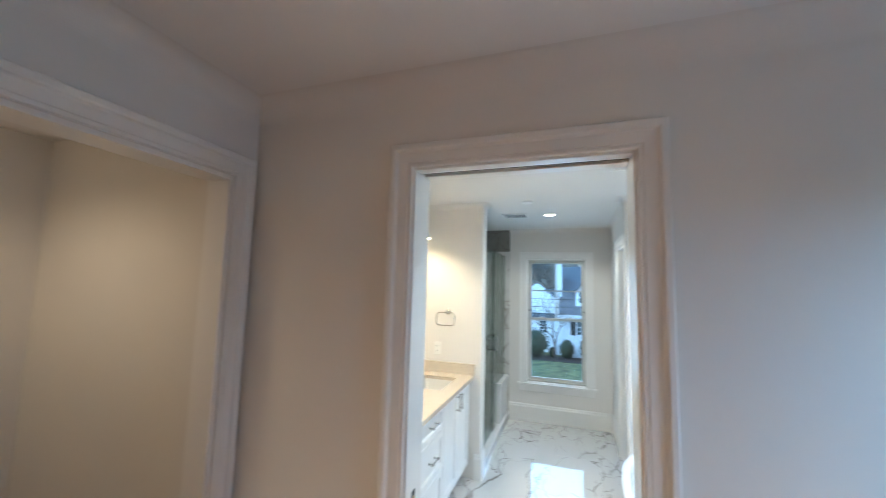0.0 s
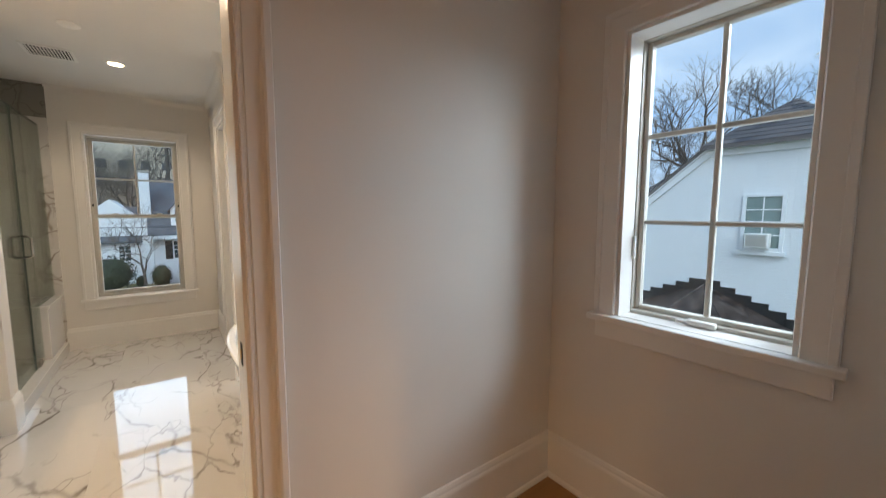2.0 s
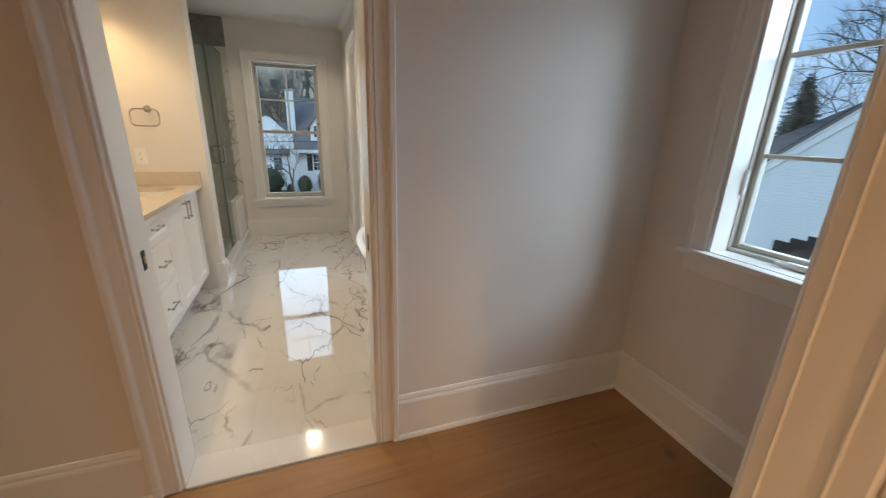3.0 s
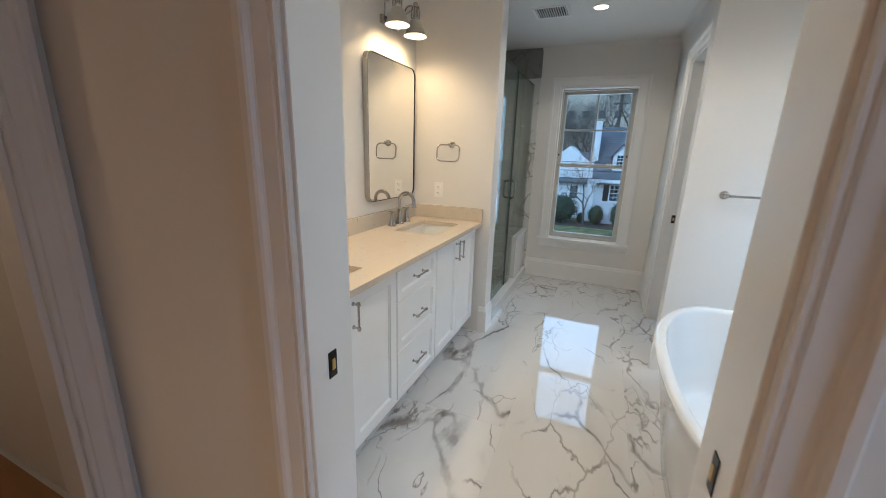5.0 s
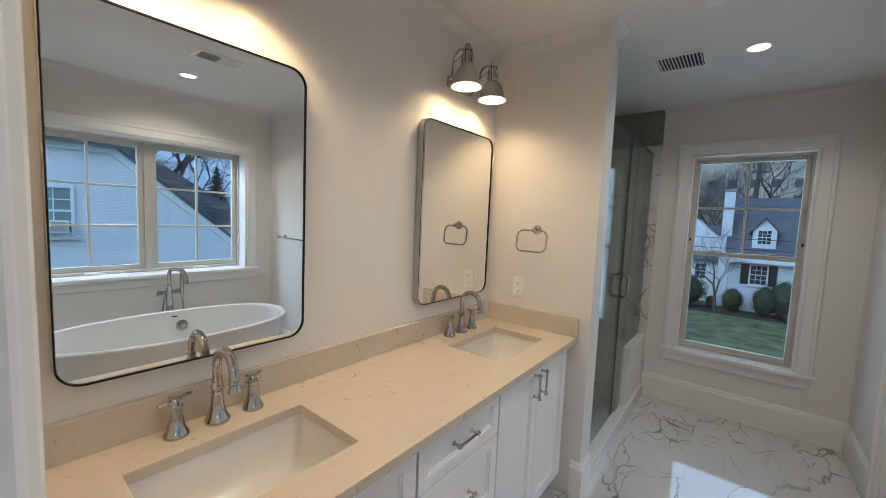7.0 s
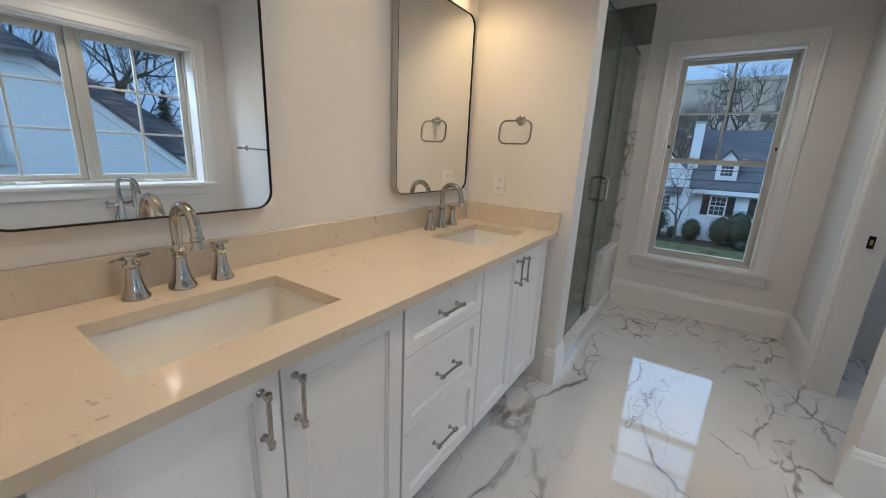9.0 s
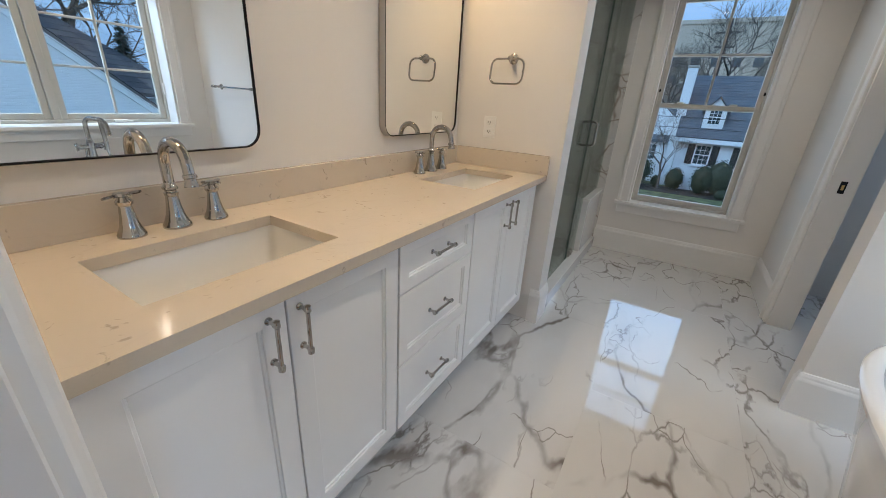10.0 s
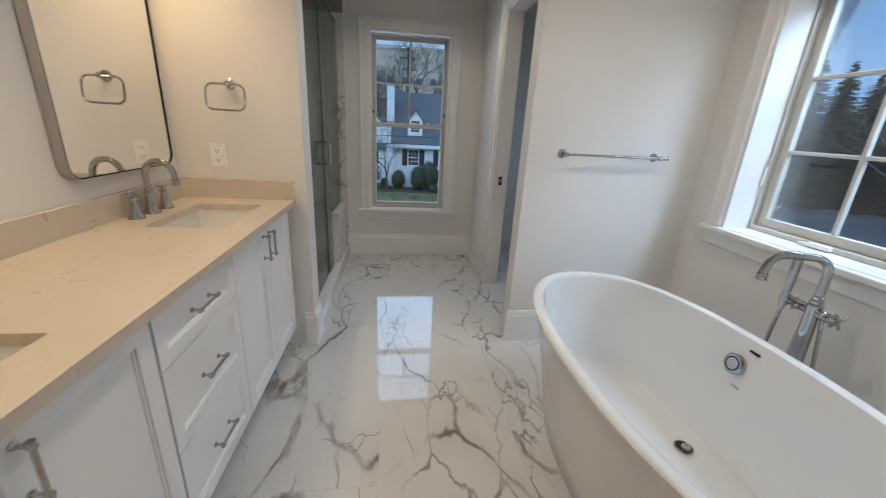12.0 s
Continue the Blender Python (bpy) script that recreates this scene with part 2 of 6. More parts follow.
def oak_mat(name):
    m = bpy.data.materials.new(name)
    m.use_nodes = True
    nt = m.node_tree
    N, L = nt.nodes, nt.links
    b = N["Principled BSDF"]
    tc, oi = N.new("ShaderNodeTexCoord"), N.new("ShaderNodeObjectInfo")
    comb = N.new("ShaderNodeVectorMath")
    comb.operation = "SCALE"
    comb.inputs[0].default_value = (11, 5, 3)
    L.new(oi.outputs["Random"], comb.inputs["Scale"])
    add = N.new("ShaderNodeVectorMath")
    L.new(tc.outputs["Object"], add.inputs[0])
    L.new(comb.outputs[0], add.inputs[1])
    mp = N.new("ShaderNodeMapping")
    mp.inputs["Scale"].default_value = (0.8, 9, 6)
    L.new(add.outputs[0], mp.inputs[0])
    n = N.new("ShaderNodeTexNoise")
    n.inputs["Scale"].default_value, n.inputs["Detail"].default_value, n.inputs["Distortion"].default_value = 2.2, 8, 0.6
    L.new(mp.outputs[0], n.inputs["Vector"])
    r = N.new("ShaderNodeValToRGB")
    r.color_ramp.elements[0].position, r.color_ramp.elements[1].position = 0.25, 0.75
    r.color_ramp.elements[0].color, r.color_ramp.elements[1].color = (0.265, 0.128, 0.048, 1), (0.36, 0.185, 0.074, 1)
    L.new(n.outputs["Fac"], r.inputs["Fac"])
    kn = N.new("ShaderNodeTexNoise")
    kn.inputs["Scale"].default_value = 5
    L.new(add.outputs[0], kn.inputs["Vector"])
    kr = N.new("ShaderNodeMapRange")
    kr.inputs["From Min"].default_value, kr.inputs["From Max"].default_value = 0.68, 0.76
    kr.inputs["To Max"].default_value = 0.6
    L.new(kn.outputs["Fac"], kr.inputs["Value"])
    mk = N.new("ShaderNodeMixRGB")
    mk.inputs[2].default_value = (0.13, 0.06, 0.025, 1)
    L.new(kr.outputs[0], mk.inputs[0])
    L.new(r.outputs[0], mk.inputs[1])
    hs, mr = N.new("ShaderNodeHueSaturation"), N.new("ShaderNodeMapRange")
    mr.inputs["To Min"].default_value, mr.inputs["To Max"].default_value = 0.85, 1.12
    L.new(oi.outputs["Random"], mr.inputs["Value"])
    L.new(mr.outputs[0], hs.inputs["Value"])
    L.new(mk.outputs[0], hs.inputs["Color"])
    L.new(hs.outputs[0], b.inputs["Base Color"])
    b.inputs["Roughness"].default_value = 0.38
    bp = N.new("ShaderNodeBump")
    bp.inputs["Strength"].default_value, bp.inputs["Distance"].default_value = 0.15, 0.001
    L.new(n.outputs["Fac"], bp.inputs["Height"])
    L.new(bp.outputs[0], b.inputs["Normal"])
    return m


WALL = mat("wall_paint", (0.74, 0.71, 0.67), 0.75, vary=0.02, scale=1.2, bump=0.12, bump_scale=350)
CEIL = mat("ceiling_paint", (0.78, 0.76, 0.73), 0.85, vary=0.02, scale=1.0, bump=0.1, bump_scale=300)
TRIM = mat("trim_paint", (0.8, 0.78, 0.75), 0.32, vary=0.015, scale=4, bump=0.03, bump_scale=120)
CAB = mat("cabinet_paint", (0.88, 0.878, 0.875), 0.35, vary=0.012, scale=5, bump=0.02, bump_scale=150)
VINYL = mat("window_vinyl", (0.55, 0.525, 0.47), 0.4, vary=0.02, scale=6)
CHROME = mat("polished_nickel", (0.5, 0.485, 0.46), 0.06, 1.0, vary=0.04, scale=30)
GUNMETAL = mat("gunmetal", (0.5, 0.47, 0.43), 0.3, 1.0)
SATIN = mat("satin_nickel_shade", (0.55, 0.53, 0.5), 0.3, 1.0)
BLACK = mat("black_metal", (0.012, 0.012, 0.014), 0.35, 0.6)
BRASS = mat("brass", (0.62, 0.42, 0.16), 0.3, 1.0)
DARK = mat("dark_void", (0.02, 0.02, 0.02), 0.9)
MIRROR = mat("mirror_silver", (0.93, 0.94, 0.93), 0.0, 1.0)
CERAMIC = mat("white_porcelain", (0.74, 0.72, 0.68), 0.1, vary=0.01, scale=5, coat=0.3)
ACRYLIC = mat("white_acrylic", (0.73, 0.725, 0.71), 0.11, vary=0.008, scale=4, coat=0.4)
PLASTIC = mat("white_plastic", (0.84, 0.825, 0.79), 0.35)
CLEAR = glass_mat("clear_glass", (0.97, 0.985, 0.98), 0.8)
SHOWER_GLASS = glass_mat("shower_glass", (0.86, 0.905, 0.87), 0.55)
MARBLE = marble_mat("marble_tile", (0.69, 0.672, 0.645), (0.15, 0.122, 0.1), 1.3, 1.0, 0.035, 0.95)
MARBLE.node_tree.nodes["Principled BSDF"].inputs["Coat Weight"].default_value = 1.0
MARBLE.node_tree.nodes["Principled BSDF"].inputs["Coat Roughness"].default_value = 0.02
MARBLE_WALL = marble_mat("marble_shower_tile", (0.7, 0.68, 0.65), (0.2, 0.14, 0.095), 1.1, 1.0, 0.1, 0.85, True, 0.9)
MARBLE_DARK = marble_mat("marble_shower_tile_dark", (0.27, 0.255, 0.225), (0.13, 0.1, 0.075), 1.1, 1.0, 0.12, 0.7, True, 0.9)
STONE_SILL = marble_mat("threshold_stone", (0.74, 0.72, 0.69), (0.6, 0.57, 0.53), 1.0, 0.5, 0.12, 0.3)
QUARTZ = marble_mat("quartz_worktop", (0.65, 0.565, 0.455), (0.34, 0.27, 0.20), 2.6, 0.6, 0.1, 0.09, False)
QN, QL = QUARTZ.node_tree.nodes, QUARTZ.node_tree.links
q_at, q_noise, q_where, q_range, q_range2, q_both, q_mix = [QN.new("ShaderNode" + k) for k in ("TexCoord", "TexNoise", "TexNoise", "MapRange", "MapRange", "Math", "MixRGB")]
q_noise.inputs["Scale"].default_value, q_noise.inputs["Detail"].default_value, q_noise.inputs["Distortion"].default_value = 26, 4, 1.4
q_where.inputs["Scale"].default_value = 9
q_range.inputs["From Min"].default_value, q_range.inputs["From Max"].default_value = 0.62, 0.69
q_range2.inputs["From Min"].default_value, q_range2.inputs["From Max"].default_value = 0.5, 0.57
q_range2.inputs["To Max"].default_value = 0.55
q_both.operation = "MULTIPLY"
q_mix.inputs[2].default_value = (0.26, 0.22, 0.17, 1)
QL.new(q_at.outputs["Object"], q_noise.inputs["Vector"])
QL.new(q_at.outputs["Object"], q_where.inputs["Vector"])
QL.new(q_noise.outputs["Fac"], q_range.inputs["Value"])
QL.new(q_where.outputs["Fac"], q_range2.inputs["Value"])
QL.new(q_range.outputs[0], q_both.inputs[0])
QL.new(q_range2.outputs[0], q_both.inputs[1])
QL.new(q_both.outputs[0], q_mix.inputs[0])
QL.new(QN["Principled BSDF"].inputs["Base Color"].links[0].from_socket, q_mix.inputs[1])
QL.new(q_mix.outputs[0], QN["Principled BSDF"].inputs["Base Color"])
GROUT = mat("grout", (0.66, 0.64, 0.61), 0.85)
SHADE_IN = mat("shade_white_enamel", (0.85, 0.82, 0.76), 0.4)
LENS_OFF = mat("unlit_lens", (0.3, 0.27, 0.25), 0.3)
GLASS_EDGE = mat("glass_edge_green", (0.05, 0.09, 0.08), 0.15)
OAK = oak_mat("oak_floor")
LAMP_GLOW = glow("lamp_diffuser", (1.0, 0.8, 0.55), 14)
BULB_GLOW = glow("bulb_glow", (1.0, 0.7, 0.38), 30)

# ---- mesh helpers ----


def to_obj(name, bm, material, smooth=False):
    me = bpy.data.meshes.new(name)
    bmesh.ops.recalc_face_normals(bm, faces=bm.faces[:])
    bm.to_mesh(me)
    bm.free()
    if material:
        me.materials.append(material)
    if smooth:
        me.set_sharp_from_angle(angle=radians(35))
        me.polygons.foreach_set("use_smooth", [True] * len(me.polygons))
    return new(name, me)


def part(name, bm, material, parent, label="", smooth=False):
    """One mesh object under a thing or under a part, in world coordinates."""
    o = to_obj(name, bm, material, smooth)
    o.parent = parent
    o.matrix_parent_inverse = world_of(parent).inverted()
    if label:
        o["label"] = label
    return o


def world_of(o):
    m = o.matrix_basis.copy()
    while o.parent:
        m = o.parent.matrix_basis @ o.matrix_parent_inverse @ m
        o = o.parent
    return m


def thing(name, at, label, category, group="", kind=""):
    e = new(name)
    e.empty_display_size = 0.05
    e.matrix_basis = Matrix.Translation(at)
    return tagged(e, label, category, group, kind)


def structure(ob, label, category="structure"):
    return tagged(ob, label, category, "", "structure")


def box(lo, hi, bevel=0.0, seg=1, bm=None):
    bm2 = bmesh.new()
    bmesh.ops.create_cube(bm2, size=1)
    c = [(a + b) / 2 for a, b in zip(lo, hi)]
    s = [abs(b - a) for a, b in zip(lo, hi)]
    for v in bm2.verts:
        v.co = Vector((c[0] + v.co.x * s[0], c[1] + v.co.y * s[1], c[2] + v.co.z * s[2]))
    if bevel:
        bmesh.ops.bevel(bm2, geom=bm2.edges[:], offset=bevel, segments=seg, affect="EDGES", profile=0.6)
    if bm is None:
        return bm2
    return join(bm, bm2)


def join(bm, other):
    me = bpy.data.meshes.new("tmp")
    other.to_mesh(me)
    other.free()
    bm.from_mesh(me)
    bpy.data.meshes.remove(me)
    return bm


def boxes(lst, bevel=0.0, seg=1):
    bm = bmesh.new()
    for lo, hi in lst:
        box(lo, hi, bevel, seg, bm)
    return bm


def slab(axis, a0, a1, u0, u1, z0, z1, holes=()):
    """A wall slab whose thickness lies along axis ('x' or 'y'), with rectangular holes (u0, u1, z0, z1)."""
    us = sorted({u0, u1, *[min(max(h[i], u0), u1) for h in holes for i in (0, 1)]})
    zs = sorted({z0, z1, *[min(max(h[i], z0), z1) for h in holes for i in (2, 3)]})
    full = {}
    for i in range(len(us) - 1):
        for j in range(len(zs) - 1):
            cu, cz = (us[i] + us[i + 1]) / 2, (zs[j] + zs[j + 1]) / 2
            full[i, j] = not any(h[0] < cu < h[1] and h[2] < cz < h[3] for h in holes)
    bm = bmesh.new()
    cache = {}

    def v(a, i, j):
        k = (a, i, j)
        if k not in cache:
            A = a1 if a else a0
            cache[k] = bm.verts.new((A, us[i], zs[j]) if axis == "x" else (us[i], A, zs[j]))
        return cache[k]

    for (i, j), f in full.items():
        if not f:
            continue
        for a in (0, 1):
            bm.faces.new((v(a, i, j), v(a, i + 1, j), v(a, i + 1, j + 1), v(a, i, j + 1)))
        for di, dj, e in ((-1, 0, ((i, j), (i, j + 1))), (1, 0, ((i + 1, j), (i + 1, j + 1))), (0, -1, ((i, j), (i + 1, j))), (0, 1, ((i, j + 1), (i + 1, j + 1)))):
            if not full.get((i + di, j + dj), False):
                (p, q), (r, s) = e
                bm.faces.new((v(0, p, q), v(0, r, s), v(1, r, s), v(1, p, q)))
    return bm


def sweep(path, up, prof, closed=False, bm=None):
    """A profile of (side, height) swept along a flat path; side is measured to the left of the path as seen with up towards the eye."""
    bm = bm or bmesh.new()
    up = Vector(up).normalized()
    P = [Vector(p) for p in path]
    n = len(P)
    rings = []
    for i in range(n):
        d0 = (P[i] - P[i - 1]).normalized() if (i or closed) else None
        d1 = (P[(i + 1) % n] - P[i]).normalized() if (i < n - 1 or closed) else None
        s0 = up.cross(d0) if d0 else up.cross(d1)
        s1 = up.cross(d1) if d1 else s0
        s = s0 + s1
        s = s / max(1e-6, s.length_squared / 2) if s.length > 1e-4 else s0
        rings.append([bm.verts.new(P[i] + s * a + up * b) for a, b in prof])
    m = len(prof)
    for i in range(n if closed else n - 1):
        A, B = rings[i], rings[(i + 1) % n]
        for k in range(m):
            bm.faces.new((A[k], A[(k + 1) % m], B[(k + 1) % m], B[k]))
    if not closed:
        bm.faces.new(rings[0])
        bm.faces.new(rings[-1][::-1])
    return bm


def lathe(prof, at=(0, 0, 0), axis=(0, 0, 1), seg=24, bm=None):
    """A profile of (radius, height) turned about an axis through at."""
    bm = bm or bmesh.new()
    q = Vector(axis).to_track_quat("Z", "Y")
    rings = []
    for r, h in prof:
        rings.append([bm.verts.new(Vector(at) + q @ Vector((max(r, 1e-4) * math.cos(2 * math.pi * k / seg), max(r, 1e-4) * math.sin(2 * math.pi * k / seg), h))) for k in range(seg)])
    for A, B in zip(rings, rings[1:]):
        for k in range(seg):
            bm.faces.new((A[k], A[(k + 1) % seg], B[(k + 1) % seg], B[k]))
    bm.faces.new(rings[0][::-1])
    bm.faces.new(rings[-1])
    return bm


def tube(path, radius, seg=12, closed=False, bm=None):
    """A round bar along a path; radius may be a list, one for each point."""
    bm = bm or bmesh.new()
    P = [Vector(p) for p in path]
    n = len(P)
    R = radius if isinstance(radius, (list, tuple)) else [radius] * n
    ref = None
    rings = []
    for i in range(n):
        a = P[i - 1] if (i or closed) else P[i]
        b = P[(i + 1) % n] if (i < n - 1 or closed) else P[i]
        t = (b - a).normalized()
        if ref is None:
            ref = t.orthogonal().normalized()
        ref = (ref - t * ref.dot(t)).normalized()
        w = t.cross(ref)
        rings.append([bm.verts.new(P[i] + (ref * math.cos(2 * math.pi * k / seg) + w * math.sin(2 * math.pi * k / seg)) * R[i]) for k in range(seg)])
    for i in range(n if closed else n - 1):
        A, B = rings[i], rings[(i + 1) % n]
        if closed and i == n - 1:
            j = min(range(seg), key=lambda k: (A[0].co - B[k].co).length)
            B = B[j:] + B[:j]
        for k in range(seg):
            bm.faces.new((A[k], A[(k + 1) % seg], B[(k + 1) % seg], B[k]))
    if not closed:
        bm.faces.new(rings[0][::-1])
        bm.faces.new(rings[-1])
    return bm


def arc(c, r, a0, a1, n, u=(1, 0, 0), v=(0, 0, 1)):
    u, v, c = Vector(u), Vector(v), Vector(c)
    return [c + u * (r * math.cos(radians(a0 + (a1 - a0) * i / n))) + v * (r * math.sin(radians(a0 + (a1 - a0) * i / n))) for i in range(n + 1)]


def rounded_rect(cx, cy, w, h, r, n=8):
    pts = []
    for sx, sy, a in ((1, 1, 0), (-1, 1, 90), (-1, -1, 180), (1, -1, 270)):
        for i in range(n + 1):
            t = radians(a + 90 * i / n)
            pts.append((cx + sx * (w / 2 - r) + r * math.cos(t), cy + sy * (h / 2 - r) + r * math.sin(t)))
    return pts


# ---- large structure ----
H = 2.5          # ceiling height
DOOR_H = 2.145

# planes of the plan
BX0, BX1 = -0.01, 2.92      # vanity wall, tub window wall
DY0, DY1 = 0.365, 0.511     # the wall between hall and bathroom
FY = 4.215                  # far wall
TY = 2.515                  # towel wall and vanity end wall
HX0, HX1 = 0.06, 2.97       # hall
SY0, SY1 = -0.967, -0.837     # wall behind the hall, with the cased opening
CX = 1.895                  # corridor wall

structure(to_obj("wall_door", slab("y", DY0, DY1, -1.5, 3.2, 0, H, [(0.83, 1.615, -1, DOOR_H + 0.018)]), WALL), "warm white painted wall with a pocket door opening", "wall")
structure(to_obj("wall_hall_window", slab("x", HX1, HX1 + 0.2, -4.2, DY0, 0, H, [(-0.542, 0.034, 0.88, 2.065)]), WALL), "warm white painted outer wall of the small hall", "wall")
structure(to_obj("wall_hall_left", slab("x", HX0 - 0.12, HX0, SY1, DY0, 0, H, [(-0.62, 0.25, -1, DOOR_H)]), WALL), "warm white painted wall with a cased opening", "wall")
structure(to_obj("wall_hall_back", slab("y", SY0, SY1, -1.5, HX1, 0, H, [(0.55, 1.818, -1, DOOR_H)]), WALL), "warm white painted wall with a wide cased opening", "wall")
structure(to_obj("wall_room_back", slab("y", -4.3, -4.2, -1.5, 3.2, 0, H), WALL), "plain white wall closing the room behind", "wall")
structure(to_obj("wall_room_left", slab("x", -1.6, -1.5, -4.3, 0.525, 0, H), WALL), "plain white wall closing the room behind", "wall")
structure(to_obj("wall_vanity", slab("x", BX0 - 0.12, BX0, DY1, TY, 0, H), WALL), "warm white painted wall behind the vanity", "wall")
structure(to_obj("wall_stub", slab("y", TY, TY + 0.15, -1.05, 0.628, 0, H), WALL), "short white wall between vanity and shower", "wall")
structure(to_obj("wall_far", slab("y", FY, FY + 0.2, -1.05, 3.12, 0, H, [(0.848, 1.598, 0.457, 2.10)]), WALL), "white painted end wall with a tall window", "wall")
structure(to_obj("wall_shower_back", slab("x", -1.05, -0.95, TY + 0.15, FY, 0, H), WALL), "wall behind the shower", "wall")
structure(to_obj("wall_tub_window", slab("x", BX1, BX1 + 0.26, DY1, FY, 0, H, [(0.67, 2.25, 0.837, 2.05), (3.2, 3.9, 1.0, 2.05)]), WALL), "white painted outer wall with a double window over the tub", "wall")
structure(to_obj("wall_towel", slab("y", TY, TY + 0.12, 1.843, BX1, 0, H), WALL), "white painted wall that carries the towel bar", "wall")
structure(to_obj("wall_corridor", slab("x", CX, CX + 0.12, TY + 0.12, FY, 0, H, [(TY, 3.45, -1, DOOR_H)]), WALL), "white painted wall with a pocket door opening", "wall")
structure(to_obj("ceiling_hall", box((-1.6, -4.3, H), (3.2, DY0 + 0.08, H + 0.06)), CEIL), "smooth white painted ceiling", "ceiling")
structure(to_obj("ceiling_bathroom", box((-1.05, DY0 + 0.08, H), (3.2, FY + 0.2, H + 0.06)), CEIL), "smooth white painted ceiling", "ceiling")
structure(to_obj("floor_base", box((-1.6, -4.3, -0.3), (3.2, FY + 0.2, -0.012)), GROUT), "floor slab under tiles and boards", "floor")

# baseboards
BASE = [(0, 0), (0.018, 0), (0.018, 0.175), (0.016, 0.183), (0.012, 0.19), (0.011, 0.2), (0.006, 0.212), (0, 0.214)]
BASE_SHOE = [(0, 0), (0.031, 0), (0.031, 0.010), (0.026, 0.019), (0.018, 0.022)] + [(a, b + 0.014) for a, b in BASE[2:]]


def baseboard(path, prof=BASE, name="baseboard"):
    return structure(to_obj(name, sweep([(x, y, 0) for x, y in path], (0, 0, 1), prof), TRIM), "white painted moulded baseboard", "baseboard")


baseboard([(HX1, SY1), (HX1, DY0), (1.695, DY0)], BASE_SHOE)
baseboard([(0.752, DY0), (HX0, DY0)], BASE_SHOE)
baseboard([(0.628, TY + 0.15), (0.628, TY), (0.578, TY)])
baseboard([(CX, 3.545), (CX, FY), (0.62, FY)])
baseboard([(BX1, DY1), (BX1, TY), (1.843, TY), (1.843, TY + 0.02)])
baseboard([(1.70, DY1), (BX1, DY1)])
# cove at the ceiling
COVE = [(0, H - 0.001), (0, H - 0.1)] + [(0.1 - 0.1 * math.cos(radians(a)), H - 0.1 + 0.1 * math.sin(radians(a))) for a in range(6, 90, 6)] + [(0.1, H - 0.001)]
CROWN = [(0, H - 0.001), (0, H - 0.06)] + [(0.06 - 0.06 * math.cos(radians(a)), H - 0.06 + 0.06 * math.sin(radians(a))) for a in range(6, 90, 6)] + [(0.06, H - 0.001)]


def crown(path, prof=CROWN, material=WALL):
    return structure(to_obj("crown_moulding", sweep([(x, y, 0) for x, y in path], (0, 0, 1), prof), material), "white painted cove at the ceiling", "trim")


crown([(HX0, DY0), (HX0, SY1), (HX1, SY1), (HX1, DY0), (HX0, DY0)], COVE, WALL)
crown([(BX0, DY1), (BX1, DY1), (BX1, TY), (1.843, TY), (1.843, TY + 0.12), (CX, TY + 0.12), (CX, FY), (0.62, FY)])
crown([(0.628, TY + 0.15), (0.628, TY), (BX0, TY), (BX0, DY1)])

# door casings and jambs
WINDOW_CASING = [(0.004, 0), (0.004, 0.013), (0.009, 0.017), (0.066, 0.018), (0.070, 0.022), (0.089, 0.022), (0.092, 0.019), (0.092, 0)]
CASING = [(0.004, 0), (0.004, 0.012), (0.007, 0.016), (0.013, 0.016), (0.015, 0.012), (0.019, 0.012), (0.022, 0.016), (0.058, 0.017), (0.062, 0.020), (0.066, 0.027), (0.072, 0.030), (0.088, 0.030), (0.092, 0.026), (0.092, 0)]


def casing_y(x0, x1, z, y, n, name="door_casing"):
    """Casing round an opening in a wall whose face is at y and looks along n (-1 or 1)."""
    a, b = (x0, x1) if n < 0 else (x1, x0)
    return structure(to_obj(name, sweep([(a, y, 0), (a, y, z), (b, y, z), (b, y, 0)], (0, n, 0), CASING), TRIM), "white painted door casing with a back band", "trim")


def casing_x(y0, y1, z, x, n, name="door_casing"):
    a, b = (y0, y1) if n > 0 else (y1, y0)
    return structure(to_obj(name, sweep([(x, a, 0), (x, a, z), (x, b, z), (x, b, 0)], (n, 0, 0), CASING), TRIM), "white painted door casing with a back band", "trim")


casing_y(0.842, 1.603, DOOR_H + 0.006, DY0, -1)
casing_y(0.842, 1.603, DOOR_H + 0.006, DY1, 1)
casing_y(0.55, 1.818, DOOR_H, SY1, 1)
casing_y(0.55, 1.818, DOOR_H, SY0, -1)
casing_x(-0.62, 0.25, DOOR_H, HX0, 1)
structure(to_obj("door_casing", sweep([(CX, 3.45, 0), (CX, 3.45, DOOR_H), (CX, TY + 0.125, DOOR_H)], (-1, 0, 0), CASING), TRIM), "white painted door casing with a back band", "trim")


def jamb_set(name, lst):
    return structure(to_obj(name, boxes(lst, 0.002), TRIM), "white painted door jamb lining", "trim")


# pocket door jamb: two boards a side with the slot of the door between them in the head
jamb_set("door_jamb", [((0.829, DY0 - 0.002, 0), (0.848, DY1 + 0.002, DOOR_H + 0.018)), ((1.597, DY0 - 0.002, 0), (1.616, DY1 + 0.002, DOOR_H + 0.018)),
                       ((0.848, DY0 - 0.002, DOOR_H), (1.597, DY0 + 0.052, DOOR_H + 0.018)), ((0.848, DY1 - 0.052, DOOR_H), (1.597, DY1 + 0.002, DOOR_H + 0.018))])
structure(to_obj("pocket_track", box((0.848, DY0 + 0.052, DOOR_H + 0.012), (1.597, DY1 - 0.052, DOOR_H + 0.0179)), DARK), "dark slot of the pocket door track", "trim")
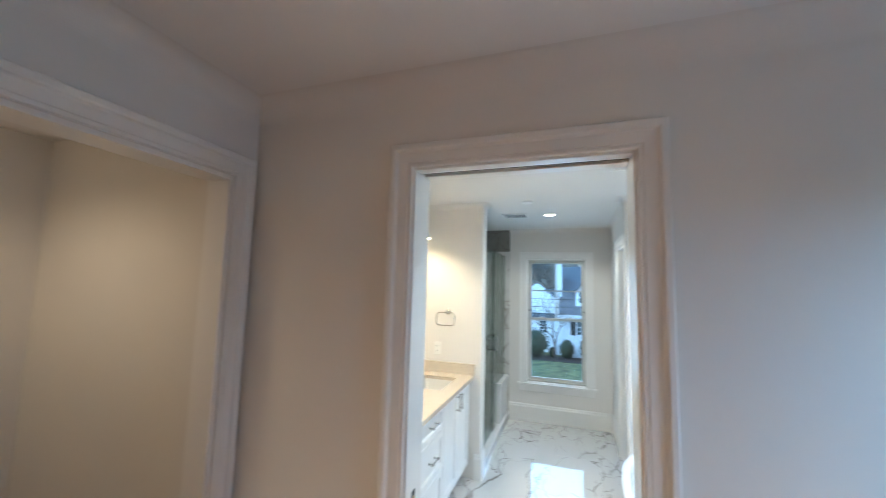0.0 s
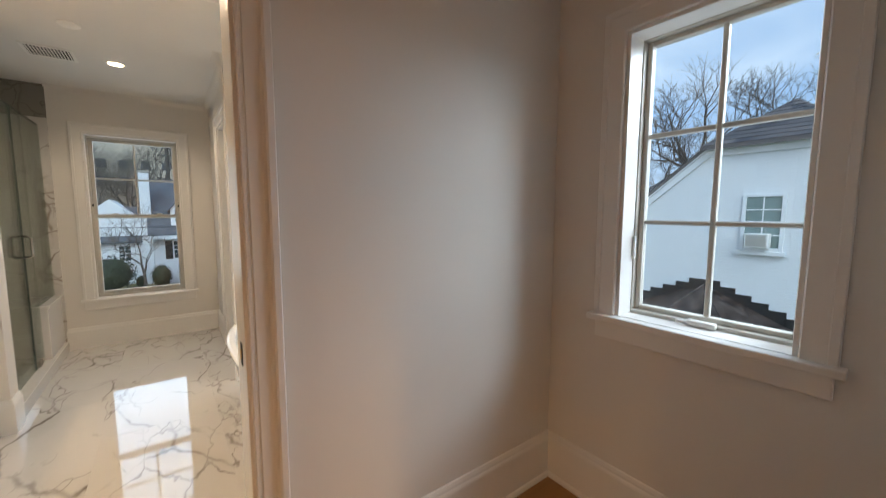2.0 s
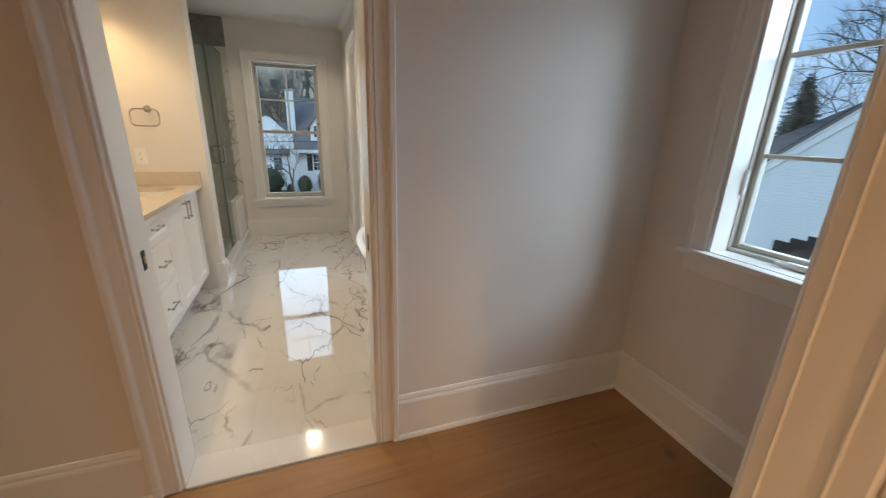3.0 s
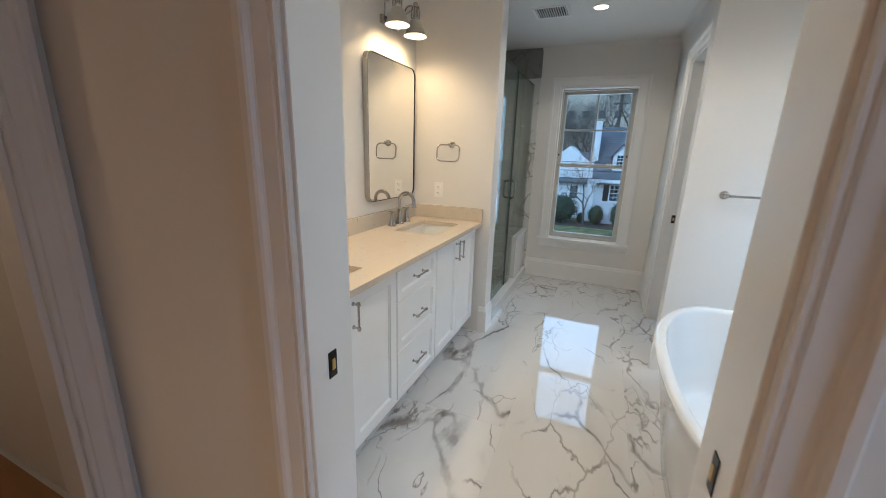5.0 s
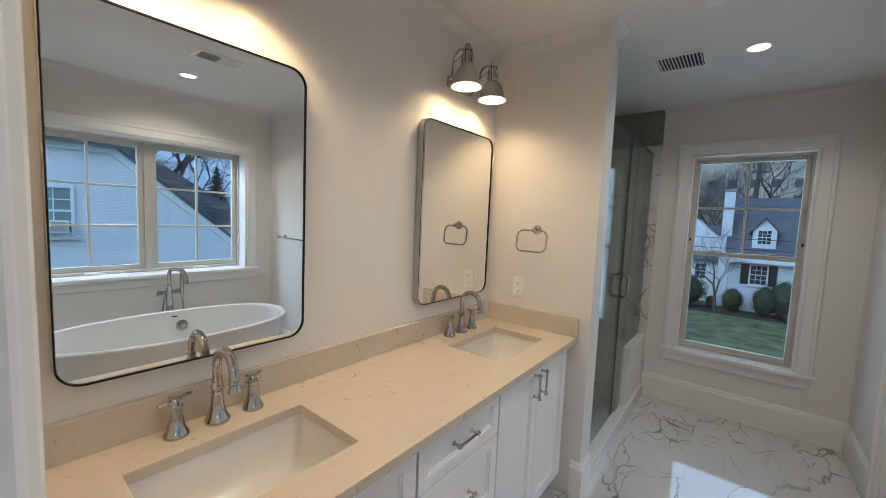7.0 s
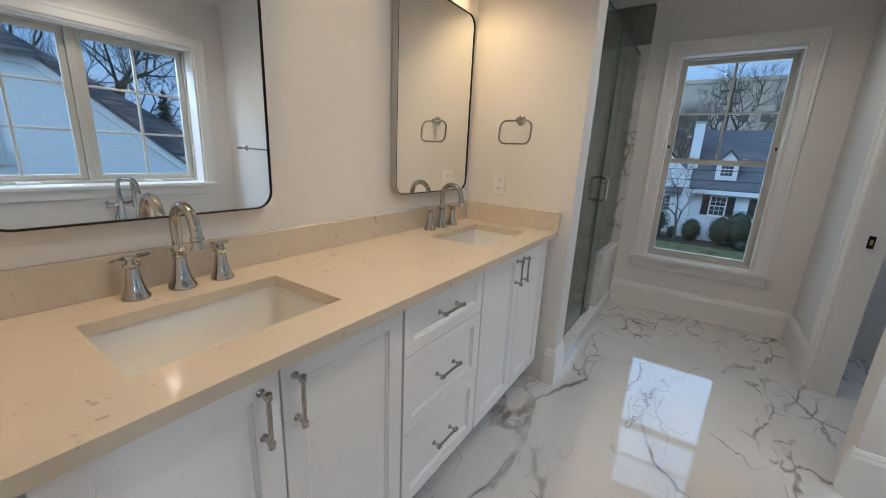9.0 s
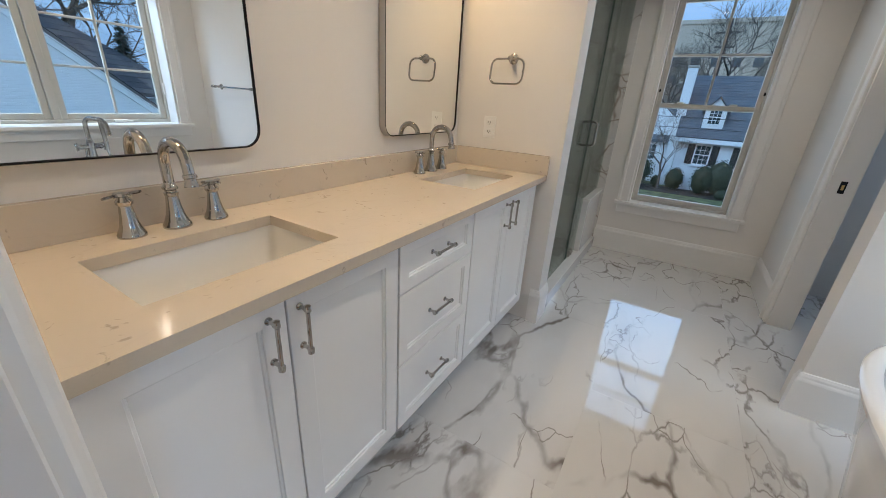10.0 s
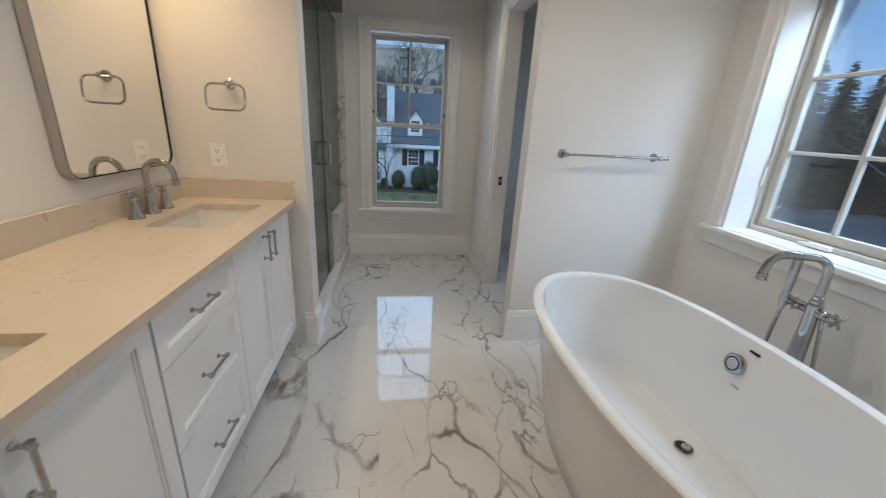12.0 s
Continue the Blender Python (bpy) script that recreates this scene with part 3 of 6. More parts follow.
jamb_set("opening_jamb", [((0.548, SY0 - 0.002, 0), (0.566, SY1 + 0.002, DOOR_H)), ((1.80, SY1 - 0.081, 0), (1.82, SY1 + 0.002, DOOR_H)), ((1.80, SY0 - 0.002, 0), (1.82, SY0 + 0.013, DOOR_H)), ((1.814, SY0 + 0.013, 0), (1.819, SY1 - 0.081, DOOR_H)), ((0.566, SY0 - 0.002, DOOR_H - 0.018), (1.80, SY1 + 0.002, DOOR_H)),
    ((1.797, SY1 - 0.016, 0), (1.8005, SY1 - 0.012, DOOR_H - 0.018)), ((1.797, SY1 - 0.060, 0), (1.8005, SY1 - 0.055, DOOR_H - 0.018))])
jamb_set("closet_jamb", [((HX0 - 0.122, -0.622, 0), (HX0 + 0.002, -0.604, DOOR_H)), ((HX0 - 0.122, 0.234, 0), (HX0 + 0.002, 0.252, DOOR_H)), ((HX0 - 0.122, -0.604, DOOR_H - 0.018), (HX0 + 0.002, 0.234, DOOR_H))])
jamb_set("toilet_door_jamb", [((CX - 0.002, 3.434, 0), (CX + 0.122, 3.452, DOOR_H)), ((CX - 0.002, TY + 0.122, 0), (CX + 0.122, TY + 0.14, DOOR_H)), ((CX - 0.002, TY + 0.14, DOOR_H - 0.018), (CX + 0.122, 3.434, DOOR_H))])
structure(to_obj("threshold", box((0.8485, DY0 - 0.012, -0.01), (1.5965, DY1 + 0.0, 0.008), 0.003), STONE_SILL), "pale polished stone threshold in the doorway", "threshold")


# ---- windows ----
def placed(bm, m):
    bmesh.ops.transform(bm, matrix=m, verts=bm.verts[:])
    return bm


def window_unit(name, m, w, z0, z1, sashes, style, label, reveal=0.085, sill_out=0.05, ft=0.022, stile=0.034):
    """A window in local axes: x along the wall, -y into the room, y=0 at the wall's face."""
    win = thing(name, m @ Vector((0, 0, z0)), label, "window", kind="structure")
    p = lambda nm, bm, mt, lab="", par=None, sm=False: part(nm, placed(bm, m), mt, par or win, lab, sm)
    h = w / 2
    p("window_casing", sweep([(-h, 0, z0), (-h, 0, z1), (h, 0, z1), (h, 0, z0)], (0, -1, 0), WINDOW_CASING), TRIM, "white painted casing")
    p("reveal", boxes([((-h - 0.002, -0.002, z0), (-h + 0.012, reveal, z1)), ((h - 0.012, -0.002, z0), (h + 0.002, reveal, z1)), ((-h + 0.012, -0.002, z1 - 0.012), (h - 0.012, reveal, z1 + 0.002))], 0.0015), TRIM)
    p("window_sill", box((-h - 0.11, -sill_out, z0 - 0.028), (h + 0.11, 0.0, z0), 0.005, 2), TRIM, "white painted sill")
    p("sill_board", box((-h, 0.0, z0 - 0.028), (h, reveal, z0 + 0.001)), TRIM)
    p("apron", box((-h - 0.085, -0.018, z0 - 0.105), (h + 0.085, -0.0005, z0 - 0.028), 0.003), TRIM)
    y0 = reveal
    p("window_frame", boxes([((-h, y0, z0), (-h + ft, y0 + 0.09, z1)), ((h - ft, y0, z0), (h, y0 + 0.09, z1)), ((-h + ft, y0, z1 - ft), (h - ft, y0 + 0.09, z1)), ((-h + ft, y0, z0), (h - ft, y0 + 0.09, z0 + ft))], 0.002), VINYL, "off-white window frame")

    def sash(xa, xb, za, zb, y, cols, rows, st=0.034, rail=0.034, th=0.035):
        s = p("sash", boxes([((xa, y, za), (xa + st, y + th, zb)), ((xb - st, y, za), (xb, y + th, zb)), ((xa + st, y, zb - rail), (xb - st, y + th, zb)), ((xa + st, y, za), (xb - st, y + th, za + rail))], 0.003), VINYL, "off-white sash")
        gx0, gx1, gz0, gz1 = xa + st, xb - st, za + rail, zb - rail
        g = p("pane", box((gx0, y + th * 0.5, gz0), (gx1, y + th * 0.5 + 0.004, gz1)), CLEAR, "clear glass", s)
        g.visible_shadow = False
        for i in range(1, cols):
            x = gx0 + (gx1 - gx0) * i / cols
            p("muntin", box((x - 0.009, y + 0.004, gz0), (x + 0.009, y + th - 0.004, gz1), 0.003), VINYL, "", s)
        for j in range(1, rows):
            z = gz0 + (gz1 - gz0) * j / rows
            for i in range(cols):
                a, b = gx0 + (gx1 - gx0) * i / cols + (0.009 if i else 0), gx0 + (gx1 - gx0) * (i + 1) / cols - (0.009 if i < cols - 1 else 0)
                p("muntin", box((a, y + 0.005, z - 0.009), (b, y + th - 0.005, z + 0.009), 0.003), VINYL, "", s)
        return s

    if style == "hung":
        zm = z0 + (z1 - z0) * 0.505
        sash(-h + ft, h - ft, zm - 0.02, z1 - ft, y0 + 0.05, 2, 2)
        sash(-h + ft, h - ft, z0 + ft, zm + 0.02, y0 + 0.012, 1, 1)
        for sx in (-1, 1):
            p("sash_lock", box((sx * 0.18 - 0.025, y0 + 0.012, zm + 0.02), (sx * 0.18 + 0.025, y0 + 0.04, zm + 0.034), 0.004), VINYL)
            p("tilt_latch", box((sx * (h - ft - 0.006) - 0.006, y0 + 0.006, zm + 0.10), (sx * (h - ft - 0.006) + 0.006, y0 + 0.016, zm + 0.125), 0.002), DARK, "small dark latch")
    else:
        n = sashes
        ww = (w - 2 * ft - (n - 1) * 0.05) / n
        for k in range(n):
            xa = -h + ft + k * (ww + 0.05)
            sash(xa, xa + ww, z0 + ft, z1 - ft, y0 + 0.03, 2, 3, stile, stile)
            cr = p("crank", boxes([((xa + ww * 0.5 - 0.05, y0 - 0.024, z0 + 0.004), (xa + ww * 0.5 + 0.05, y0 + 0.004, z0 + 0.026)), ((xa + ww * 0.5 - 0.085, y0 - 0.028, z0 + 0.006), (xa + ww * 0.5 - 0.04, y0 - 0.012, z0 + 0.02))], 0.006, 2), PLASTIC, "folding crank handle")
            p("casement_lock", box((-h + 0.013, y0 - 0.014, z0 + 0.24), (-h + 0.024, y0 + 0.002, z0 + 0.34), 0.003), PLASTIC) if k == 0 else None
            if k < n - 1:
                p("mullion", box((xa + ww, y0, z0 + ft), (xa + ww + 0.05, y0 + 0.09, z1 - ft), 0.003), VINYL)
    return win


window_unit("window_1", pose(1.223, FY, 0, 0, 0, 0), 0.75, 0.485, 2.10, 1, "hung", "tall white double-hung window with divided upper sash")
window_unit("window_2", pose(BX1, 1.46, 0, 0, 0, -90), 1.58, 0.865, 2.05, 2, "casement", "wide white double casement window over the tub", reveal=0.15, ft=0.026, stile=0.046)
window_unit("window_3", pose(HX1, -0.254, 0, 0, 0, -90), 0.576, 0.908, 2.065, 1, "casement", "white casement window with six panes in the hall", reveal=0.098, ft=0.016, stile=0.019)
# ---- vanity ----
VF = 0.515
ctr = thing("quartz_worktop", (0.28, 1.5, 0.865), "warm beige quartz worktop with two sinks cut out", "worktop")
SINKS = ((0.70, 1.14), (1.91, 2.35))
SX0, SX1 = 0.155, 0.445


def flat_slab(x0, x1, y0, y1, z0, z1, holes):
    bm = slab("y", z0, z1, x0, x1, y0, y1, holes)
    for v in bm.verts:
        v.co = Vector((v.co.x, v.co.z, v.co.y))
    return bm


part("top", flat_slab(BX0 + 0.001, 0.568, DY1 + 0.002, TY - 0.001, 0.871, 0.9, [(SX0, SX1, a, b) for a, b in SINKS]), QUARTZ, ctr)
part("backsplash", box((BX0 + 0.001, DY1 + 0.002, 0.9), (0.011, TY - 0.021, 1.0), 0.0015), QUARTZ, ctr)
part("side_splash", box((0.011, TY - 0.021, 0.9), (0.572, TY - 0.001, 1.0), 0.0015), QUARTZ, ctr)
van = thing("vanity_cabinet", (0.28, 1.5, 0), "white shaker bathroom vanity cabinet with chrome pulls", "cabinet")
part("body", boxes([((0.0, 0.56, 0.13), (VF - 0.022, 2.495, 0.69)), ((0.47, 0.56, 0.69), (VF - 0.022, 2.495, 0.869)), ((0.0, 0.56, 0.69), (0.47, 0.60, 0.869)), ((0.0, 2.45, 0.69), (0.47, 2.495, 0.869)), ((0.0, 1.3, 0.69), (0.47, 1.74, 0.869)), ((0.0, 0.575, 0.0), (VF - 0.075, 2.48, 0.13))], 0.0005), CAB, van)


def shaker(y0, y1, z0, z1, name, rail=0.055):
    bm = slab("x", VF, VF + 0.02, y0, y1, z0, z1, [(y0 + rail, y1 - rail, z0 + rail, z1 - rail)])
    bmesh.ops.recalc_face_normals(bm, faces=bm.faces[:])
    bmesh.ops.bevel(bm, geom=[e_ for e_ in bm.edges if len(e_.link_faces) == 2 and e_.calc_face_angle(0) > 1], offset=0.0015, segments=1, affect="EDGES")
    d_ = part(name, bm, CAB, van, "white shaker front")
    bm = box((VF + 0.001, y0 + rail - 0.002, z0 + rail - 0.002), (VF + 0.009, y1 - rail + 0.002, z1 - rail + 0.002))
    part("panel", bm, CAB, d_)
    part("bead", sweep([(VF + 0.009, y0 + rail, z0 + rail), (VF + 0.009, y1 - rail, z0 + rail), (VF + 0.009, y1 - rail, z1 - rail), (VF + 0.009, y0 + rail, z1 - rail)], (1, 0, 0), [(0.0, 0.0), (0.007, 0.0), (0.005, 0.004), (0.0, 0.006)], True), CAB, d_)
    return d_


def pull(parent, at, vertical, length=0.1):
    x, y, z = at
    d = Vector((0, 0, 1)) if vertical else Vector((0, 1, 0))
    c = Vector((x, y, z))
    bm = bmesh.new()
    for s in (-1, 1):
        foot = c + d * (s * length / 2)
        lathe([(0.0085, 0), (0.0085, 0.003), (0.0045, 0.006), (0.0045, 0.020), (0.0072, 0.023), (0.0072, 0.031), (0.004, 0.035)], foot, (1, 0, 0), 12, bm)
        lathe([(0.0, -0.009), (0.0074, -0.006), (0.0074, 0.005), (0.005, 0.008)], foot + Vector((0.027, 0, 0)) + d * (s * 0.004), d * -s, 12, bm)
    tube([c + d * (-length / 2) + Vector((0.027, 0, 0)), c + d * (length / 2) + Vector((0.027, 0, 0))], 0.0049, 12, False, bm)
    return part("pull", bm, CHROME, parent, "polished chrome bar pull", True)


ZB, ZT = 0.148, 0.864
for y0, y1, hy in ((0.565, 0.902, 0.862), (0.906, 1.277, 0.936), (1.752, 2.1, 2.062), (2.104, 2.457, 2.136)):
    d = shaker(y0, y1, ZB, ZT, "door")
    pull(d, (VF + 0.02, hy, 0.772), True)
for z0, z1 in ((0.692, ZT), (0.424, 0.688), (ZB, 0.42)):
    d = shaker(1.286, 1.744, z0, z1, "drawer", 0.045)
    pull(d, (VF + 0.02, 1.505, (z0 + z1) / 2 + 0.006), False)

for y0, y1 in SINKS:
    s = thing("undermount_sink", (0.3, (y0 + y1) / 2, 0.718), "white porcelain rectangular undermount sink", "sink", "vanity sinks")
    bm = bmesh.new()
    rings = []
    for inset, z in ((-0.012, 0.8707), (-0.006, 0.8707), (-0.004, 0.868), (0.004, 0.80), (0.016, 0.765), (0.035, 0.742), (0.07, 0.727), (0.12, 0.718)):
        pts = rounded_rect((SX0 + SX1) / 2, (y0 + y1) / 2, SX1 - SX0 - 2 * inset, y1 - y0 - 2 * inset, max(0.012, 0.03 - abs(inset) * 0.2), 5)
        rings.append([bm.verts.new((x, y, z)) for x, y in pts])
    for A, B in zip(rings, rings[1:]):
        for k in range(len(A)):
            bm.faces.new((A[k], A[(k + 1) % len(A)], B[(k + 1) % len(B)], B[k]))
    bm.faces.new(rings[-1])
    part("basin", bm, CERAMIC, s, "", True)
    part("drain", lathe([(0.022, 0), (0.022, 0.003), (0.016, 0.004), (0.012, 0.001)], (0.29, (y0 + y1) / 2, 0.718), (0, 0, 1), 20), CHROME, s, "chrome drain", True)

# ---- mirrors ----
for yc in (0.918, 2.125):
    mi = thing("wall_mirror", (0.0, yc, 1.08), "tall rounded wall mirror in a thin dark metal frame", "mirror", "vanity mirrors")
    w, h, r = 0.615, 0.895, 0.055
    pts = [(0.0, yc + a, 1.5275 + b) for a, b in rounded_rect(0, 0, w, h, r, 8)]
    part("mirror_frame", sweep(pts, (1, 0, 0), [(0.0, BX0 + 0.004), (0.0, 0.026), (0.0015, 0.027), (0.0015, BX0 + 0.004)], True), GUNMETAL, mi, "brushed grey metal side band", True)
    part("frame_lip", sweep(pts, (1, 0, 0), [(0.0015, 0.0105), (0.0015, 0.0275), (0.0046, 0.0275), (0.0046, 0.0105)], True), BLACK, mi, "thin black front lip")
    bm = bmesh.new()
    f = [bm.verts.new((0.0225, yc + a, 1.5275 + b)) for a, b in rounded_rect(0, 0, w - 0.012, h - 0.012, r - 0.006, 8)]
    b_ = [bm.verts.new((v.co.x - 0.006, v.co.y, v.co.z)) for v in f]
    bm.faces.new(f)
    bm.faces.new(b_[::-1])
    for k in range(len(f)):
        bm.faces.new((f[k], b_[k], b_[(k + 1) % len(f)], f[(k + 1) % len(f)]))
    part("mirror_glass", bm, MIRROR, mi, "silvered mirror glass")

    lean, turn_ = (0.4, -0.5) if yc < 1 else (0.2, 0.0)   # the mirrors hang a little off true
    mi.matrix_basis = mi.matrix_basis @ pose(0, 0, 0, 0, lean, turn_)

# ---- tub ----
TC = Vector((2.10, 1.41, 0))
tub = thing("bathtub", (TC.x, TC.y, 0), "white freestanding oval bathtub with a rolled rim", "bathtub")


def oval(hx, hy, z, n=64, p=2.35):
    out = []
    for k in range(n):
        t = 2 * math.pi * k / n
        c, s = math.cos(t), math.sin(t)
        out.append((TC.x + hx * math.copysign(abs(c) ** (2 / p), c), TC.y + hy * math.copysign(abs(s) ** (2 / p), s), z))
    return out


bm = bmesh.new()
prof = [(0.30, 0.62, 0.0), (0.315, 0.64, 0.02), (0.335, 0.675, 0.15), (0.36, 0.72, 0.32), (0.39, 0.765, 0.48), (0.415, 0.795, 0.575), (0.424, 0.805, 0.592), (0.425, 0.806, 0.602), (0.42, 0.801, 0.609), (0.412, 0.793, 0.612), (0.388, 0.769, 0.6115),
        (0.380, 0.761, 0.606), (0.376, 0.755, 0.592), (0.366, 0.738, 0.50), (0.342, 0.70, 0.34), (0.322, 0.668, 0.22), (0.306, 0.645, 0.172), (0.284, 0.615, 0.153), (0.2, 0.48, 0.146), (0.05, 0.2, 0.14)]
rings = [[bm.verts.new(v) for v in oval(a, b, z)] for a, b, z in prof]
for A, B in zip(rings, rings[1:]):
    for k in range(64):
        bm.faces.new((A[k], A[(k + 1) % 64], B[(k + 1) % 64], B[k]))
bm.faces.new(rings[0][::-1])
bm.faces.new(rings[-1])
part("tub_shell", bm, ACRYLIC, tub, "", True)
part("overflow", lathe([(0.038, 0), (0.042, 0.004), (0.042, 0.02), (0.036, 0.025), (0.028, 0.0255), (0.027, 0.023), (0.026, 0.0255), (0.0, 0.027)], (2.464, 1.535, 0.487), (-1, 0, 0.25), 28), CHROME, tub, "round chrome overflow cap", True)
part("overflow_ring", lathe([(0.0285, 0.025), (0.0285, 0.0268), (0.0245, 0.0268), (0.0245, 0.025)], (2.464, 1.535, 0.487), (-1, 0, 0.25), 28), BLACK, tub, "dark ring", True)
part("drain", lathe([(0.036, 0), (0.036, 0.004), (0.030, 0.005), (0.028, -0.006), (0.0, -0.007)], (2.27, 1.465, 0.15), (0, 0, 1), 28), CHROME, tub, "chrome drain ring", True)
part("drain_plug", lathe([(0.017, 0), (0.017, 0.01), (0.013, 0.013), (0.006, 0.016), (0.006, 0.024), (0.0, 0.025)], (2.275, 1.46, 0.152), (0, 0, 1), 20), GUNMETAL, tub, "raised drain plug", True)

part("drain_well", lathe([(0.029, 0.0), (0.0, 0.0005)], (2.27, 1.465, 0.1535), (0, 0, 1), 24), DARK, tub, "dark open drain", True)
part("overflow_slot", box((2.466, 1.468, 0.562), (2.476, 1.51, 0.571), 0.002), DARK, tub, "dark slot under the rim")
part("maker_mark", boxes([((2.446, 1.487 + k * 0.012, 0.404), (2.4535, 1.494 + k * 0.012, 0.41)) for k in range(3)]), GUNMETAL, tub, "small grey maker's mark")

# ---- faucets ----


def widespread_faucet(yc):
    x0 = 0.066
    f = thing("sink_faucet", (x0, yc, 0.9), "polished nickel gooseneck sink faucet with two cross handles", "faucet", "sink faucets")
    base = (x0, yc, 0.9)
    bm = lathe([(0.033, 0), (0.033, 0.006), (0.0315, 0.010), (0.0270, 0.018), (0.0215, 0.034), (0.0175, 0.055), (0.0145, 0.082)], base, (0, 0, 1), 28)
    part("spout_base", bm, CHROME, f, "", True)
    part("collar", lathe([(0.0145, 0.082), (0.0165, 0.086), (0.0165, 0.091), (0.013, 0.094), (0.013, 0.097), (0.018, 0.101), (0.018, 0.106), (0.0135, 0.111), (0.0125, 0.118)], base, (0, 0, 1), 20), CHROME, f, "", True)
    path = [(x0, yc, 1.012), (x0, yc, 1.066)] + arc((x0 + 0.056, yc, 1.066), 0.056, 180, 8, 14)
    tip = path[-1]
    path += [(tip[0] + 0.003, yc, tip[2] - 0.02)]
    part("gooseneck", tube(path, 0.0125, 14), CHROME, f, "", True)
    part("spout_tip", lathe([(0.0128, 0), (0.0155, 0.003), (0.0155, 0.008), (0.0125, 0.011), (0.0125, 0.016), (0.0165, 0.026), (0.0165, 0.03), (0.011, 0.031)], path[-1], (0.1, 0, -1), 18), CHROME, f, "", True)
    for s, turn in ((-1, 20), (1, 35)):
        c = Vector((x0, yc + s * 0.101, 0.9))
        h = part("handle_base", lathe([(0.030, 0), (0.030, 0.006), (0.028, 0.010), (0.0215, 0.026), (0.0165, 0.050), (0.0135, 0.076)], c, (0, 0, 1), 28), CHROME, f, "", True)
        part("handle_neck", lathe([(0.0135, 0.076), (0.0175, 0.081), (0.018, 0.087), (0.0135, 0.092), (0.011, 0.098), (0.015, 0.1), (0.013, 0.106), (0.0, 0.108)], c, (0, 0, 1), 20), CHROME, h, "", True)
        bm = bmesh.new()
        for a, k in ((turn, 0.75), (turn + 90, 1.35)):
            d = Vector((math.cos(radians(a)), math.sin(radians(a)), 0)) * k
            tube([c + d * -0.034 + Vector((0, 0, 0.101)), c + d * -0.029 + Vector((0, 0, 0.101)), c + Vector((0, 0, 0.102)), c + d * 0.029 + Vector((0, 0, 0.101)), c + d * 0.034 + Vector((0, 0, 0.101))], [0.003, 0.0046, 0.0036, 0.0046, 0.003], 8, False, bm)
        part("cross_lever", bm, CHROME, h, "", True)
    return f


widespread_faucet(0.931)
widespread_faucet(2.135)

# ---- sconces ----
for yc in (0.92, 2.1215):
    sc = thing("vanity_sconce", (0.0, yc, 2.19), "polished nickel two-light wall sconce with bell shades, lit", "wall lamp", "vanity sconces")
    part("back_plate", box((BX0 + 0.001, yc - 0.105, 2.165), (BX0 + 0.022, yc + 0.105, 2.215), 0.008, 3), CHROME, sc, "", True)
    for s in (-1, 1):
        y = yc + s * 0.1175
        c = Vector((0.125, y, 2.135))
        path = [(BX0 + 0.02, y * 0.94 + yc * 0.06, 2.19), (0.03, y * 0.97 + yc * 0.03, 2.20), (0.038, y, 2.225)] + [(0.083 - 0.042 * math.cos(radians(a)), y, 2.265 + 0.052 * math.sin(radians(a))) for a in range(0, 121, 15)] + [(0.118, y, 2.312)]
        part("arm", tube(path, 0.0055, 10), CHROME, sc, "", True)
        part("tension_bar", tube([(0.042, y, 2.262), (0.085, y, 2.285), (0.122, y, 2.29)], 0.0035, 8), CHROME, sc, "", True)
        part("socket", lathe([(0.017, 0.094), (0.017, 0.165)], c, (0, 0, 1), 18), CHROME, sc, "", True)
        part("neck_ring", lathe([(0.02, 0.09), (0.0285, 0.093), (0.0285, 0.106), (0.02, 0.11)], c, (0, 0, 1), 24), CHROME, sc, "", True)
        cage = bmesh.new()
        for a in range(20, 380, 60):
            u = Vector((math.cos(radians(a)), math.sin(radians(a)), 0))
            tube([c + u * 0.0265 + Vector((0, 0, 0.105)), c + u * 0.0255 + Vector((0, 0, 0.15)), c + u * 0.019 + Vector((0, 0, 0.17))], 0.0042, 6, False, cage)
        part("cage", cage, CHROME, sc, "open ribbed nickel neck", True)
        part("cap", lathe([(0.0, 0.166), (0.0235, 0.166), (0.0245, 0.17), (0.0235, 0.176), (0.015, 0.179), (0.0145, 0.192), (0.011, 0.197), (0.0, 0.198)], c, (0, 0, 1), 22), CHROME, sc, "", True)
        shade = part("shade", lathe([(0.018, 0.097), (0.027, 0.095), (0.041, 0.083), (0.054, 0.056), (0.065, 0.022), (0.073, 0.004), (0.073, 0.0), (0.0705, 0.0), (0.063, 0.02), (0.052, 0.054), (0.039, 0.08), (0.02, 0.091)], c, (0, 0, 1), 32), SHADE_IN, sc, "satin nickel bell shade, white inside", True)
        shade.data.materials.append(SATIN)
        for p_ in shade.data.polygons:
            r = math.hypot(p_.center[0] - c.x, p_.center[1] - c.y)
            if p_.normal.x * (p_.center[0] - c.x) + p_.normal.y * (p_.center[1] - c.y) > 0 and r > 0.015:
                p_.material_index = 1
        part("bulb", lathe([(0.008, 0.088), (0.014, 0.075), (0.0235, 0.052), (0.0245, 0.04), (0.019, 0.026), (0.0, 0.021)], c, (0, 0, 1), 18), BULB_GLOW, sc, "glowing warm bulb", True).visible_shadow = False

